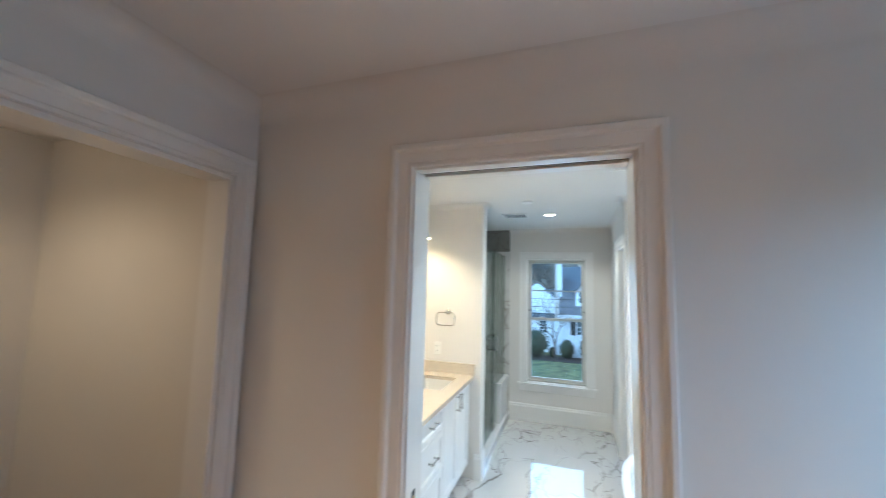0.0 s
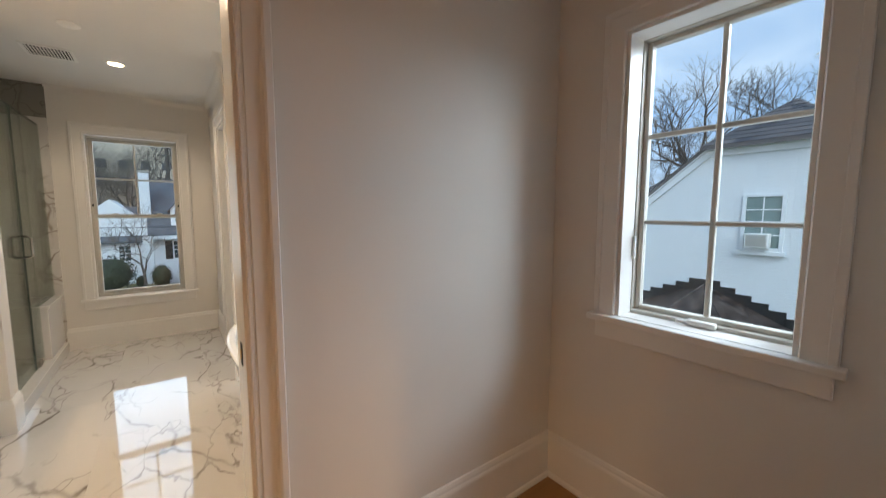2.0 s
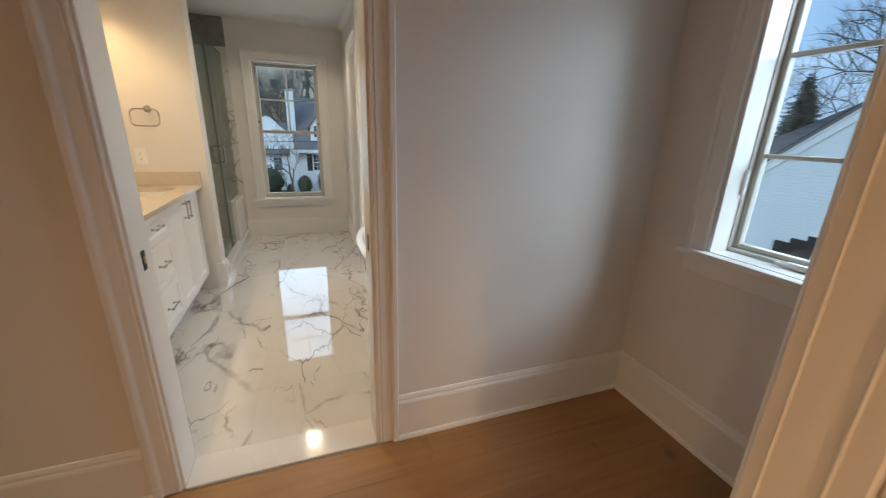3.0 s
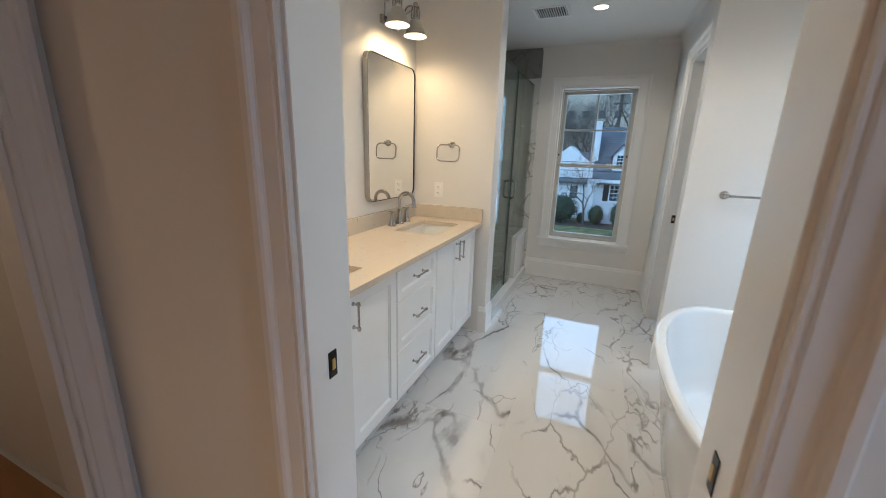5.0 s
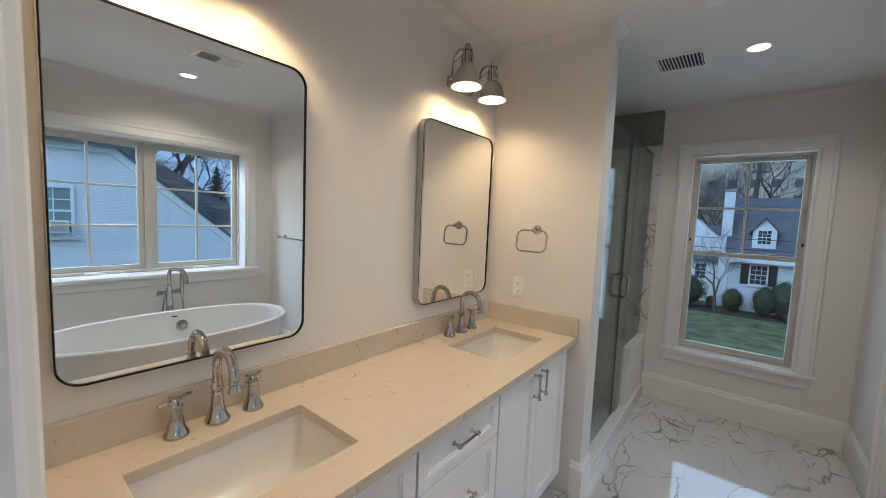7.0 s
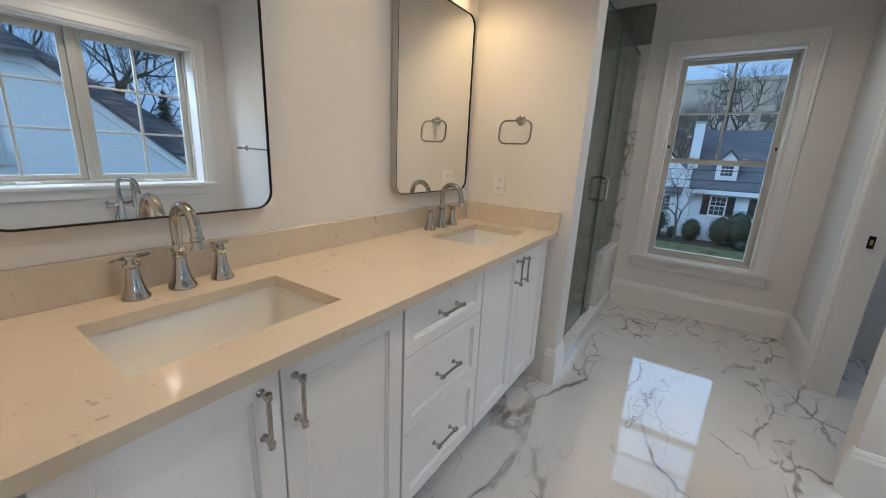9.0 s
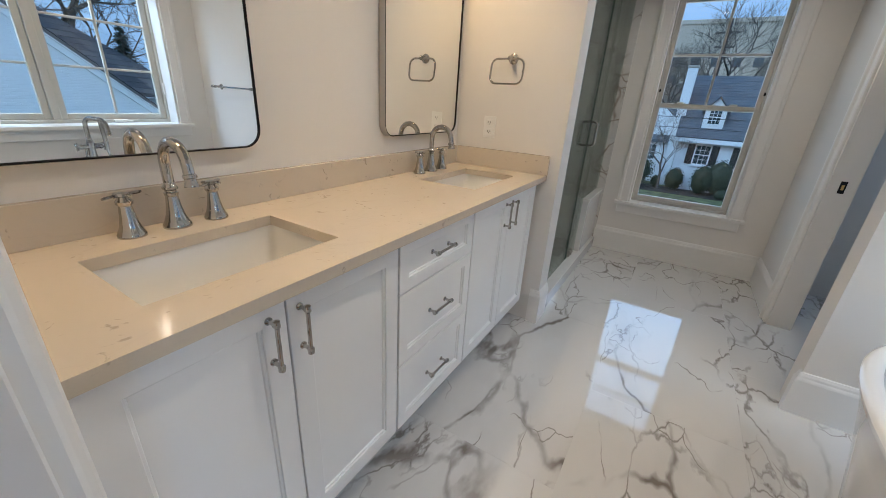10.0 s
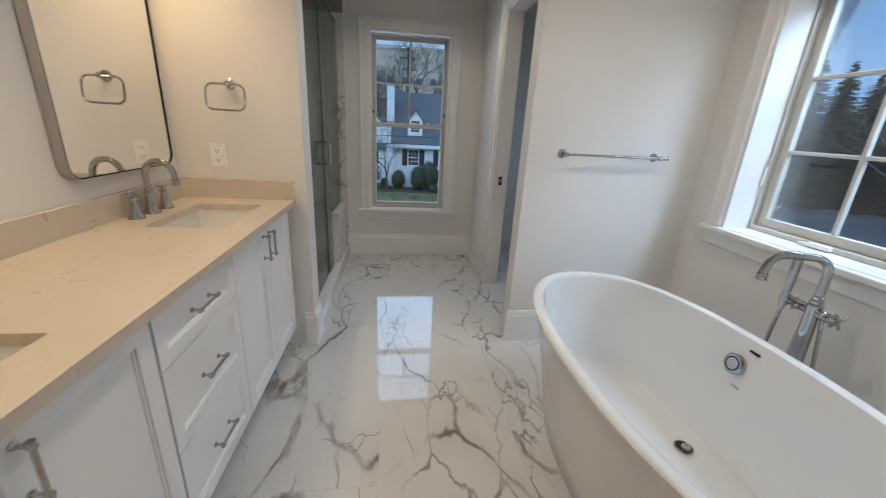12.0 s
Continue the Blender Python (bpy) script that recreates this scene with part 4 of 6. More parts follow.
# ---- towel ring, outlet, towel bar ----
tr = thing("towel_ring", (0.30, TY, 1.46), "polished nickel towel ring on the vanity end wall", "towel ring")
part("rosette", lathe([(0.026, 0), (0.026, 0.005), (0.02, 0.009), (0.011, 0.014), (0.009, 0.03), (0.013, 0.036), (0.013, 0.05), (0.008, 0.055), (0, 0.057)], (0.30, TY, 1.462), (0, -1, 0), 24), CHROME, tr, "", True)
pts = rounded_rect(0.29, 1.4, 0.178, 0.118, 0.034, 6)
part("ring", tube([(a, TY - 0.045 - (1.46 - b) * 0.12, b) for a, b in pts], 0.0052, 10, True), CHROME, tr, "", True)
ol = thing("wall_outlet", (0.20, TY, 1.06), "white duplex wall outlet above the worktop", "outlet")
part("cover_plate", box((0.165, TY - 0.006, 1.062), (0.236, TY + 0.0, 1.177), 0.002, 2), PLASTIC, ol)
for z in (1.096, 1.143):
    r_ = part("receptacle", box((0.182, TY - 0.009, z - 0.0155), (0.219, TY - 0.0055, z + 0.0155), 0.004, 2), PLASTIC, ol)
    for dx in (-0.007, 0.007):
        part("slot", box((0.2005 + dx - 0.0012, TY - 0.0096, z - 0.003), (0.2005 + dx + 0.0012, TY - 0.0088, z + 0.006)), DARK, r_, "dark slot")
    part("slot", lathe([(0.0024, 0), (0.0024, 0.0007)], (0.2005, TY - 0.009, z - 0.0085), (0, -1, 0), 10), DARK, r_, "dark slot")
tb = thing("towel_bar", (2.32, TY, 1.2), "polished nickel towel bar on the wall beside the tub", "towel bar")
for x in (2.045, 2.605):
    part("post", lathe([(0.025, 0), (0.025, 0.005), (0.02, 0.01), (0.011, 0.015), (0.009, 0.045), (0.0125, 0.052), (0.0125, 0.072), (0.008, 0.078), (0.0, 0.08)], (x, TY, 1.207), (0, -1, 0), 24), CHROME, tb, "", True)
part("bar", tube([(2.03, TY - 0.062, 1.207), (2.64, TY - 0.062, 1.207)], 0.0075, 14), CHROME, tb, "", True)
part("finial", lathe([(0.0075, 0), (0.011, 0.004), (0.011, 0.012), (0.0, 0.018)], (2.64, TY - 0.062, 1.207), (1, 0, 0), 14), CHROME, tb, "", True)

# ---- tub filler ----
tf = thing("tub_filler", (2.67, 1.505, 0), "polished nickel floor-standing tub filler with hand shower", "tub faucet")
fx, fy = 2.67, 1.505
part("floor_flange", lathe([(0.05, 0), (0.05, 0.008), (0.04, 0.014), (0.034, 0.02)], (fx, fy, 0), (0, 0, 1), 28), CHROME, tf, "", True)
part("column", lathe([(0.036, 0.01), (0.034, 0.2), (0.030, 0.5), (0.025, 0.66), (0.022, 0.74), (0.026, 0.752), (0.026, 0.762), (0.018, 0.77)], (fx, fy, 0), (0, 0, 1), 28), CHROME, tf, "", True)
part("cross_body", tube([(fx, fy - 0.05, 0.735), (fx, fy - 0.04, 0.735), (fx, fy + 0.04, 0.735), (fx, fy + 0.05, 0.735)], [0.012, 0.017, 0.017, 0.012], 16), CHROME, tf, "", True)
d = Vector((-0.92, 0.39, 0)).normalized()
o = Vector((fx, fy, 0))
path = [o + Vector((0, 0, 0.76)), o + Vector((0, 0, 0.87))] + [o + Vector((0, 0, 0.885)) + d * (0.055 - 0.055 * math.cos(radians(a))) + Vector((0, 0, 0.055 * math.sin(radians(a)))) for a in range(10, 91, 10)]
path += [o + d * 0.11 + Vector((0, 0, 0.94))] + [o + d * (0.13 + 0.06 * math.sin(radians(a))) + Vector((0, 0, 0.88 + 0.06 * math.cos(radians(a)))) for a in range(10, 86, 12)] + [o + d * 0.194 + Vector((0, 0, 0.86))]
part("spout", tube(path, 0.0145, 16), CHROME, tf, "", True)
part("spout_collar", lathe([(0.016, 0), (0.022, 0.005), (0.022, 0.014), (0.016, 0.02), (0.019, 0.03), (0.016, 0.034)], (fx, fy, 0.765), (0, 0, 1), 22), CHROME, tf, "", True)
part("spout_tip", lathe([(0.0155, 0), (0.019, 0.003), (0.019, 0.009), (0.0155, 0.012), (0.02, 0.026), (0.014, 0.028)], path[-1], (0, 0, -1), 20), CHROME, tf, "", True)
for s in (-1, 1):
    c = Vector((fx, fy + s * 0.045, 0.735))
    k = part("valve", lathe([(0.013, 0), (0.018, 0.004), (0.018, 0.02), (0.012, 0.026), (0.010, 0.036)], c, (0, s, 0), 18), CHROME, tf, "", True)
    bm = bmesh.new()
    for a in (30, 120):
        e = Vector((math.cos(radians(a)), 0, math.sin(radians(a))))
        c2 = c + Vector((0, s * 0.038, 0))
        tube([c2 - e * 0.036, c2 - e * 0.03, c2, c2 + e * 0.03, c2 + e * 0.036], [0.004, 0.0062, 0.0048, 0.0062, 0.004], 8, False, bm)
    part("cross_lever", bm, CHROME, k, "", True)
hs = Vector((fx - 0.035, fy + 0.085, 0))
part("cradle", tube([(fx, fy + 0.03, 0.75), (fx - 0.015, fy + 0.06, 0.755), hs + Vector((0, 0, 0.765))], 0.008, 10), CHROME, tf, "", True)
part("hand_shower", lathe([(0.008, 0.70), (0.012, 0.72), (0.013, 0.735), (0.017, 0.76), (0.013, 0.775), (0.015, 0.80), (0.017, 0.90), (0.018, 0.935), (0.014, 0.94)], hs, (0, 0, 1), 18), CHROME, tf, "cylindrical hand shower wand", True)
part("hose", tube([hs + Vector((0, 0, 0.70)), hs + Vector((0.005, 0.01, 0.6)), hs + Vector((0.01, 0.02, 0.42)), (fx + 0.02, fy + 0.1, 0.22), (fx + 0.05, fy + 0.02, 0.14), (fx + 0.06, fy - 0.06, 0.25), (fx + 0.03, fy - 0.05, 0.5), (fx + 0.01, fy - 0.03, 0.72)], 0.007, 8), CHROME, tf, "metal hose", True)

# ---- door hardware ----


def flush_plate(name, c, n, label):
    """A dark latch plate let into a jamb whose face looks along n."""
    e = thing(name, c, label, "door hardware")
    c, n = Vector(c), Vector(n)
    u = Vector((0, 0, 1)).cross(n)
    m = Matrix((u, n, Vector((0, 0, 1)))).transposed().to_4x4()
    m.translation = c
    part("plate", placed(box((-0.014, -0.0005, -0.034), (0.014, 0.0022, 0.034), 0.001), m), BLACK, e, "black plate")
    part("latch", placed(box((-0.006, 0.002, -0.014), (0.006, 0.0045, 0.014), 0.001), m), BRASS, e, "small brass latch")
    return e


flush_plate("pocket_door_latch", (0.848, 0.437, 0.92), (1, 0, 0), "black latch plate with brass bolt in the jamb")
flush_plate("strike_plate", (1.597, 0.43, 0.93), (-1, 0, 0), "black strike plate in the door jamb")
flush_plate("strike_plate", (1.955, 3.434, 0.915), (0, -1, 0), "black strike plate in the toilet room jamb")

# ---- ceiling fixtures ----


def downlight(x, y, lit):
    d = thing("recessed_downlight", (x, y, H), "white recessed ceiling downlight, " + ("lit" if lit else "switched off"), "ceiling light")
    part("trim_ring", lathe([(0.046, -0.001), (0.05, 0.006), (0.066, 0.004), (0.068, 0.0), (0.066, -0.0005)], (x, y, H), (0, 0, -1), 32), PLASTIC, d, "white trim ring", True)
    if lit:
        part("diffuser", lathe([(0.047, 0.0), (0.047, 0.003), (0.0, 0.004)], (x, y, H), (0, 0, -1), 32), LAMP_GLOW, d, "glowing warm diffuser", True)
    else:
        part("diffuser", lathe([(0.046, 0.0005), (0.046, 0.002), (0.03, 0.0015), (0.0, 0.001)], (x, y, H), (0, 0, -1), 32), LENS_OFF, d, "unlit grey lens", True)
    return d


downlight(1.19, 1.49, True)
downlight(1.20, 3.20, True)
downlight(2.33, 1.565, True)
downlight(2.185, -0.232, False)


def register(x0, x1, y0, y1, along, n, split, label):
    """A ceiling grille: frame, dark backing and slats; along is the axis the slats run on."""
    v = thing("ceiling_vent", ((x0 + x1) / 2, (y0 + y1) / 2, H), label, "vent")
    z0, z1, b = H - 0.007, H - 0.0005, 0.022
    part("vent_frame", boxes([((x0, y0, z0), (x1, y0 + b, z1)), ((x0, y1 - b, z0), (x1, y1, z1)), ((x0, y0 + b, z0), (x0 + b, y1 - b, z1)), ((x1 - b, y0 + b, z0), (x1, y1 - b, z1))], 0.0015), PLASTIC, v, "white frame")
    part("backing", box((x0 + b, y0 + b, H - 0.0015), (x1 - b, y1 - b, H - 0.0006)), DARK, v, "dark duct behind")
    ax, ay, bx, by = x0 + b, y0 + b, x1 - b, y1 - b
    for i in range(n):
        if along == "y":
            c = ax + (bx - ax) * (i + 0.5) / n
            bm = box((-0.0012, ay, -0.0042), (0.0012, by, 0.0042))
            ang = (35 if i >= n / 2 else -35) if split else 30
            bmesh.ops.transform(bm, matrix=Matrix.Translation((c, 0, H - 0.0045)) @ Matrix.Rotation(radians(ang), 4, "Y"), verts=bm.verts[:])
        else:
            c = ay + (by - ay) * (i + 0.5) / n
            bm = box((ax, -0.0012, -0.0042), (bx, 0.0012, 0.0042))
            ang = (35 if i >= n / 2 else -35) if split else 30
            bmesh.ops.transform(bm, matrix=Matrix.Translation((0, c, H - 0.0045)) @ Matrix.Rotation(radians(ang), 4, "X"), verts=bm.verts[:])
        part("slat", bm, PLASTIC, v)
    if split:
        part("divider", box((ax, (ay + by) / 2 - 0.004, z0), (bx, (ay + by) / 2 + 0.004, H - 0.002)) if along == "x" else box(((ax + bx) / 2 - 0.004, ay, z0), ((ax + bx) / 2 + 0.004, by, H - 0.002)), PLASTIC, v)
    return v


register(2.524, 2.704, -0.35, -0.103, "x", 20, True, "white two-way air register in the hall ceiling")
register(0.70, 0.975, 3.07, 3.33, "y", 13, False, "white exhaust fan grille in the bathroom ceiling")
register(1.66, 1.84, 1.43, 1.73, "x", 20, True, "white two-way air register in the bathroom ceiling")
sd = thing("ceiling_speaker", (1.03, 2.56, H), "flat white round cover on the bathroom ceiling", "ceiling cover")
part("cover", lathe([(0.055, 0), (0.055, 0.004), (0.05, 0.007), (0.0, 0.008)], (1.03, 2.56, H), (0, 0, -1), 32), PLASTIC, sd, "", True)

# ---- shower ----
structure(to_obj("shower_curb", box((0.5, TY + 0.163, 0.0), (0.632, FY - 0.013, 0.095), 0.003), STONE_SILL), "pale marble shower curb", "curb")
bench = thing("shower_bench", (0.0, 4.03, 0), "marble built-in shower bench with a pale stone top", "bench")
part("bench_body", box((-0.949, 3.68, 0.0), (0.495, FY - 0.014, 0.53)), MARBLE_WALL, bench)
part("bench_end", box((0.496, 3.68, 0.0955), (0.606, FY - 0.013, 0.53), 0.002), STONE_SILL, bench, "pale stone end")
part("bench_top", box((-0.949, 3.66, 0.5305), (0.62, FY - 0.013, 0.56), 0.003), STONE_SILL, bench, "pale stone seat slab")
enc = thing("shower_enclosure", (0.56, 3.4, 0.095), "frameless clear glass shower door and panel with chrome fittings", "shower door")
ga = part("glass_door", box((0.555, TY + 0.163, 0.105), (0.565, 3.41, 2.13), 0.001), SHOWER_GLASS, enc, "clear glass door")
gb = part("glass_panel", boxes([((0.555, 3.414, 0.097), (0.565, 3.655, 2.13)), ((0.555, 3.655, 0.563), (0.565, FY - 0.016, 2.13))]), SHOWER_GLASS, enc, "clear fixed glass panel")
part("glass_edge", boxes([((0.5545, 3.4095, 0.105), (0.5655, 3.4115, 2.13)), ((0.5545, TY + 0.157, 2.1295), (0.5655, 3.41, 2.1315))]), GLASS_EDGE, ga, "dark green glass edge")
part("glass_edge", boxes([((0.5545, 3.4135, 0.1), (0.5655, 3.4153, 2.13)), ((0.5545, 3.415, 2.1295), (0.5655, FY - 0.016, 2.1315))]), GLASS_EDGE, gb, "dark green glass edge")
bm = bmesh.new()
for sx in (-1, 1):
    x = 0.56 + sx * 0.055
    pts = [(0.56 + sx * 0.006, 3.365, 1.0), (x - sx * 0.018, 3.365, 1.0), (x - sx * 0.006, 3.365, 1.006), (x, 3.365, 1.018), (x, 3.365, 1.142), (x - sx * 0.006, 3.365, 1.154), (x - sx * 0.018, 3.365, 1.16), (0.56 + sx * 0.006, 3.365, 1.16)]
    tube(pts, 0.0085, 12, False, bm)
part("pull_handle", bm, CHROME, ga, "chrome back-to-back pull handle", True)
for y in (3.50, 3.56):
    part("glass_clip", box((0.545, y - 0.012, 0.0955), (0.575, y + 0.012, 0.15), 0.003), GUNMETAL, enc, "dark metal clip")
for z in (0.35, 1.85):
    part("hinge", box((0.546, TY + 0.1505, z - 0.045), (0.574, TY + 0.205, z + 0.045), 0.004), CHROME, enc, "chrome wall hinge")
sv = thing("hand_shower_holder", (0.47, FY - 0.012, 1.71), "dark metal shower holder on the tiled wall", "shower fitting")
part("rosette", lathe([(0.026, 0), (0.026, 0.006), (0.012, 0.012), (0.01, 0.05), (0.014, 0.055), (0.014, 0.075), (0.0, 0.08)], (0.47, FY - 0.0121, 1.71), (0, -1, 0), 20), GUNMETAL, sv, "", True)
part("peg", tube([(0.47, FY - 0.075, 1.71), (0.43, FY - 0.085, 1.715), (0.40, FY - 0.085, 1.725)], 0.006, 8), GUNMETAL, sv, "", True)

# ---- outside ----
GZ = -3.2


def leaf_mat(name, a, b):
    m = mat(name, a, 0.7, vary=0.3, scale=2)
    nt = m.node_tree
    g = nt.nodes.new("ShaderNodeNewGeometry")
    r = nt.nodes.new("ShaderNodeMixRGB")
    r.inputs[1].default_value, r.inputs[2].default_value = (*a, 1), (*b, 1)
    nt.links.new(g.outputs["Random Per Island"], r.inputs[0])
    nt.links.new(r.outputs[0], nt.nodes["Principled BSDF"].inputs["Base Color"])
    return m


GRASS = mat("winter_lawn", (0.125, 0.132, 0.052), 0.95, vary=0.6, scale=1.6, bump=0.5, bump_scale=20)
ASPHALT = mat("wet_asphalt", (0.12, 0.122, 0.128), 0.34, vary=0.2, scale=0.8, bump=0.3, bump_scale=60)
KERB = mat("kerb_concrete", (0.32, 0.31, 0.29), 0.85, vary=0.15, scale=3)
BARK = mat("bark", (0.10, 0.08, 0.065), 0.9, vary=0.3, scale=8)
HEDGE = leaf_mat("boxwood_leaves", (0.012, 0.02, 0.01), (0.045, 0.062, 0.028))
FIR = leaf_mat("fir_needles", (0.012, 0.028, 0.018), (0.035, 0.06, 0.035))
SLATE = leaf_mat("slate", (0.045, 0.046, 0.055), (0.15, 0.13, 0.125))
SHINGLE = leaf_mat("grey_shingle", (0.085, 0.095, 0.11), (0.13, 0.14, 0.155))
COPPER = mat("weathered_copper", (0.075, 0.055, 0.048), 0.45, 0.5, vary=0.95, scale=5.0, bump=0.15, bump_scale=30)
WHITE_OUT = mat("white_siding", (0.78, 0.79, 0.8), 0.7, vary=0.03, scale=2)
SHUTTER = mat("black_shutter", (0.012, 0.014, 0.014), 0.5)
FLASHING = mat("black_flashing", (0.015, 0.015, 0.016), 0.6)
DARKGLASS = mat("house_window_glass", (0.03, 0.045, 0.05), 0.06)
APTGLASS = mat("apartment_window_glass", (0.13, 0.14, 0.15), 0.2)
CURTAIN = mat("curtained_glass", (0.2, 0.27, 0.26), 0.25, vary=0.2, scale=3)
APT = mat("apartment_concrete", (0.56, 0.48, 0.38), 0.85, vary=0.1, scale=0.15)
APT2 = mat("apartment_grey", (0.42, 0.38, 0.33), 0.85, vary=0.1, scale=0.15)
BRICKY = mat("chimney_pot", (0.35, 0.16, 0.1), 0.85, vary=0.2, scale=6)


def white_brick():
    m = bpy.data.materials.new("white_painted_brick")
    m.use_nodes = True
    nt = m.node_tree
    b = nt.nodes["Principled BSDF"]
    tc, mp, br = nt.nodes.new("ShaderNodeTexCoord"), nt.nodes.new("ShaderNodeMapping"), nt.nodes.new("ShaderNodeTexBrick")
    mp.inputs["Rotation"].default_value = (0, radians(90), radians(90))
    sep, comb = nt.nodes.new("ShaderNodeSeparateXYZ"), nt.nodes.new("ShaderNodeCombineXYZ")
    nt.links.new(tc.outputs["Object"], sep.inputs[0])
    nt.links.new(sep.outputs["Y"], comb.inputs["X"])
    nt.links.new(sep.outputs["Z"], comb.inputs["Y"])
    nt.links.new(comb.outputs[0], br.inputs["Vector"])
    br.inputs["Scale"].default_value = 1.0
    br.inputs["Brick Width"].default_value, br.inputs["Row Height"].default_value, br.inputs["Mortar Size"].default_value = 0.21, 0.072, 0.006
    br.inputs["Mortar Smooth"].default_value = 0.6
    br.inputs["Color1"].default_value, br.inputs["Color2"].default_value, br.inputs["Mortar"].default_value = (0.8, 0.81, 0.82, 1), (0.775, 0.79, 0.805, 1), (0.73, 0.745, 0.765, 1)
    nt.links.new(br.outputs["Color"], b.inputs["Base Color"])
    bp = nt.nodes.new("ShaderNodeBump")
    bp.inputs["Strength"].default_value, bp.inputs["Distance"].default_value, bp.invert = 0.6, 0.01, True
    nt.links.new(br.outputs["Fac"], bp.inputs["Height"])
    nt.links.new(bp.outputs[0], b.inputs["Normal"])
    b.inputs["Roughness"].default_value = 0.75
    return m


BRICK = white_brick()
bm = bmesh.new()
bmesh.ops.create_circle(bm, cap_ends=True, radius=2500, segments=64)
bmesh.ops.translate(bm, vec=(0, 0, GZ), verts=bm.verts[:])
structure(to_obj("ground", bm, GRASS), "winter lawn between the houses", "ground")
road_path = [(-80, 9.0, GZ), (-20, 9.2, GZ), (4, 9.6, GZ), (15, 12, GZ), (26, 18.5, GZ), (38, 27, GZ), (60, 43, GZ), (120, 86, GZ)]
structure(to_obj("road", sweep(road_path, (0, 0, 1), [(-3.2, -0.2), (3.2, -0.2), (3.2, 0.02), (-3.2, 0.02)]), ASPHALT), "wet grey asphalt street", "road")
for s in (-1, 1):
    structure(to_obj("kerb", sweep(road_path, (0, 0, 1), [(s * 3.2, -0.2), (s * 3.38, -0.2), (s * 3.38, 0.13), (s * 3.2, 0.13)]), KERB), "concrete kerb along the street", "kerb")


def bare_tree(name, label, seed, height, spread, levels=5):
    r = random.Random(seed)
    t = thing(name, (0, 0, 0), label, "tree")
    bm_t, bm_l = bmesh.new(), bmesh.new()

    def grow(p, d, length, rad, lev):
        pts, q, dd = [p], p, d
        for k in range(3):
            dd = (dd + Vector((r.uniform(-1, 1), r.uniform(-1, 1), r.uniform(-0.2, 0.5))) * 0.16).normalized()
            q = q + dd * (length / 3)
            pts.append(q)
        tube(pts, [rad, rad * 0.88, rad * 0.76, rad * 0.6], 6 if lev >= levels - 1 else (4 if lev > 1 else 3), False, bm_t if lev >= levels - 1 else bm_l)
        if lev <= 0:
            return
        n = 3 if lev > 3 else 4
        for k in range(n):
            a = 2 * math.pi * (k + r.random()) / n
            side = dd.orthogonal().normalized()
            side = Matrix.Rotation(a, 3, dd) @ side
            nd = (dd * (1.0 - spread * 0.35) + side * spread * r.uniform(0.6, 1.1) + Vector((0, 0, 0.12))).normalized()
            start = pts[-1] if k else pts[2]
            grow(start, nd, length * r.uniform(0.6, 0.82), rad * 0.55, lev - 1)

    grow(Vector((0, 0, -0.05)), Vector((0, 0, 1)), height * 0.3, height * 0.018, levels)
    part("trunk", bm_t, BARK, t, "grey-brown trunk", True)
    part("crown", bm_l, BARK, t, "bare winter branches")
    return t


def bush(at, rx, rz, seed, label):
    r = random.Random(seed)
    t = thing("boxwood_bush", at, label, "bush", "bushes before the house")
    bm = bmesh.new()
    bmesh.ops.create_icosphere(bm, subdivisions=3, radius=1)
    for v in bm.verts:
        k = 0.86 + 0.1 * noise.noise(v.co * 2.5 + Vector((seed, 0, 0)))
        v.co = Vector((at[0] + v.co.x * rx * k, at[1] + v.co.y * rx * k, at[2] + rz + v.co.z * rz * k))
    part("core", bm, HEDGE, t)
    bm = bmesh.new()
    for k in range(700):
        u = Vector((r.gauss(0, 1), r.gauss(0, 1), r.gauss(0, 1))).normalized()
        p = Vector((at[0] + u.x * rx, at[1] + u.y * rx, at[2] + rz + u.z * rz * 0.98)) + Vector((r.uniform(-1, 1), r.uniform(-1, 1), r.uniform(-1, 1))) * rx * 0.1
        a, b = u.orthogonal().normalized(), None
        a = (Matrix.Rotation(r.uniform(0, 6.3), 3, u) @ a + u * r.uniform(-0.5, 0.8)).normalized()
        b = a.cross(u).normalized()
        s = rx * r.uniform(0.05, 0.1)
        bm.faces.new([bm.verts.new(p + a * s), bm.verts.new(p + b * s * 0.6), bm.verts.new(p - a * s), bm.verts.new(p - b * s * 0.6)])
    part("leaves", bm, HEDGE, t, "small dark evergreen leaves")
    return t


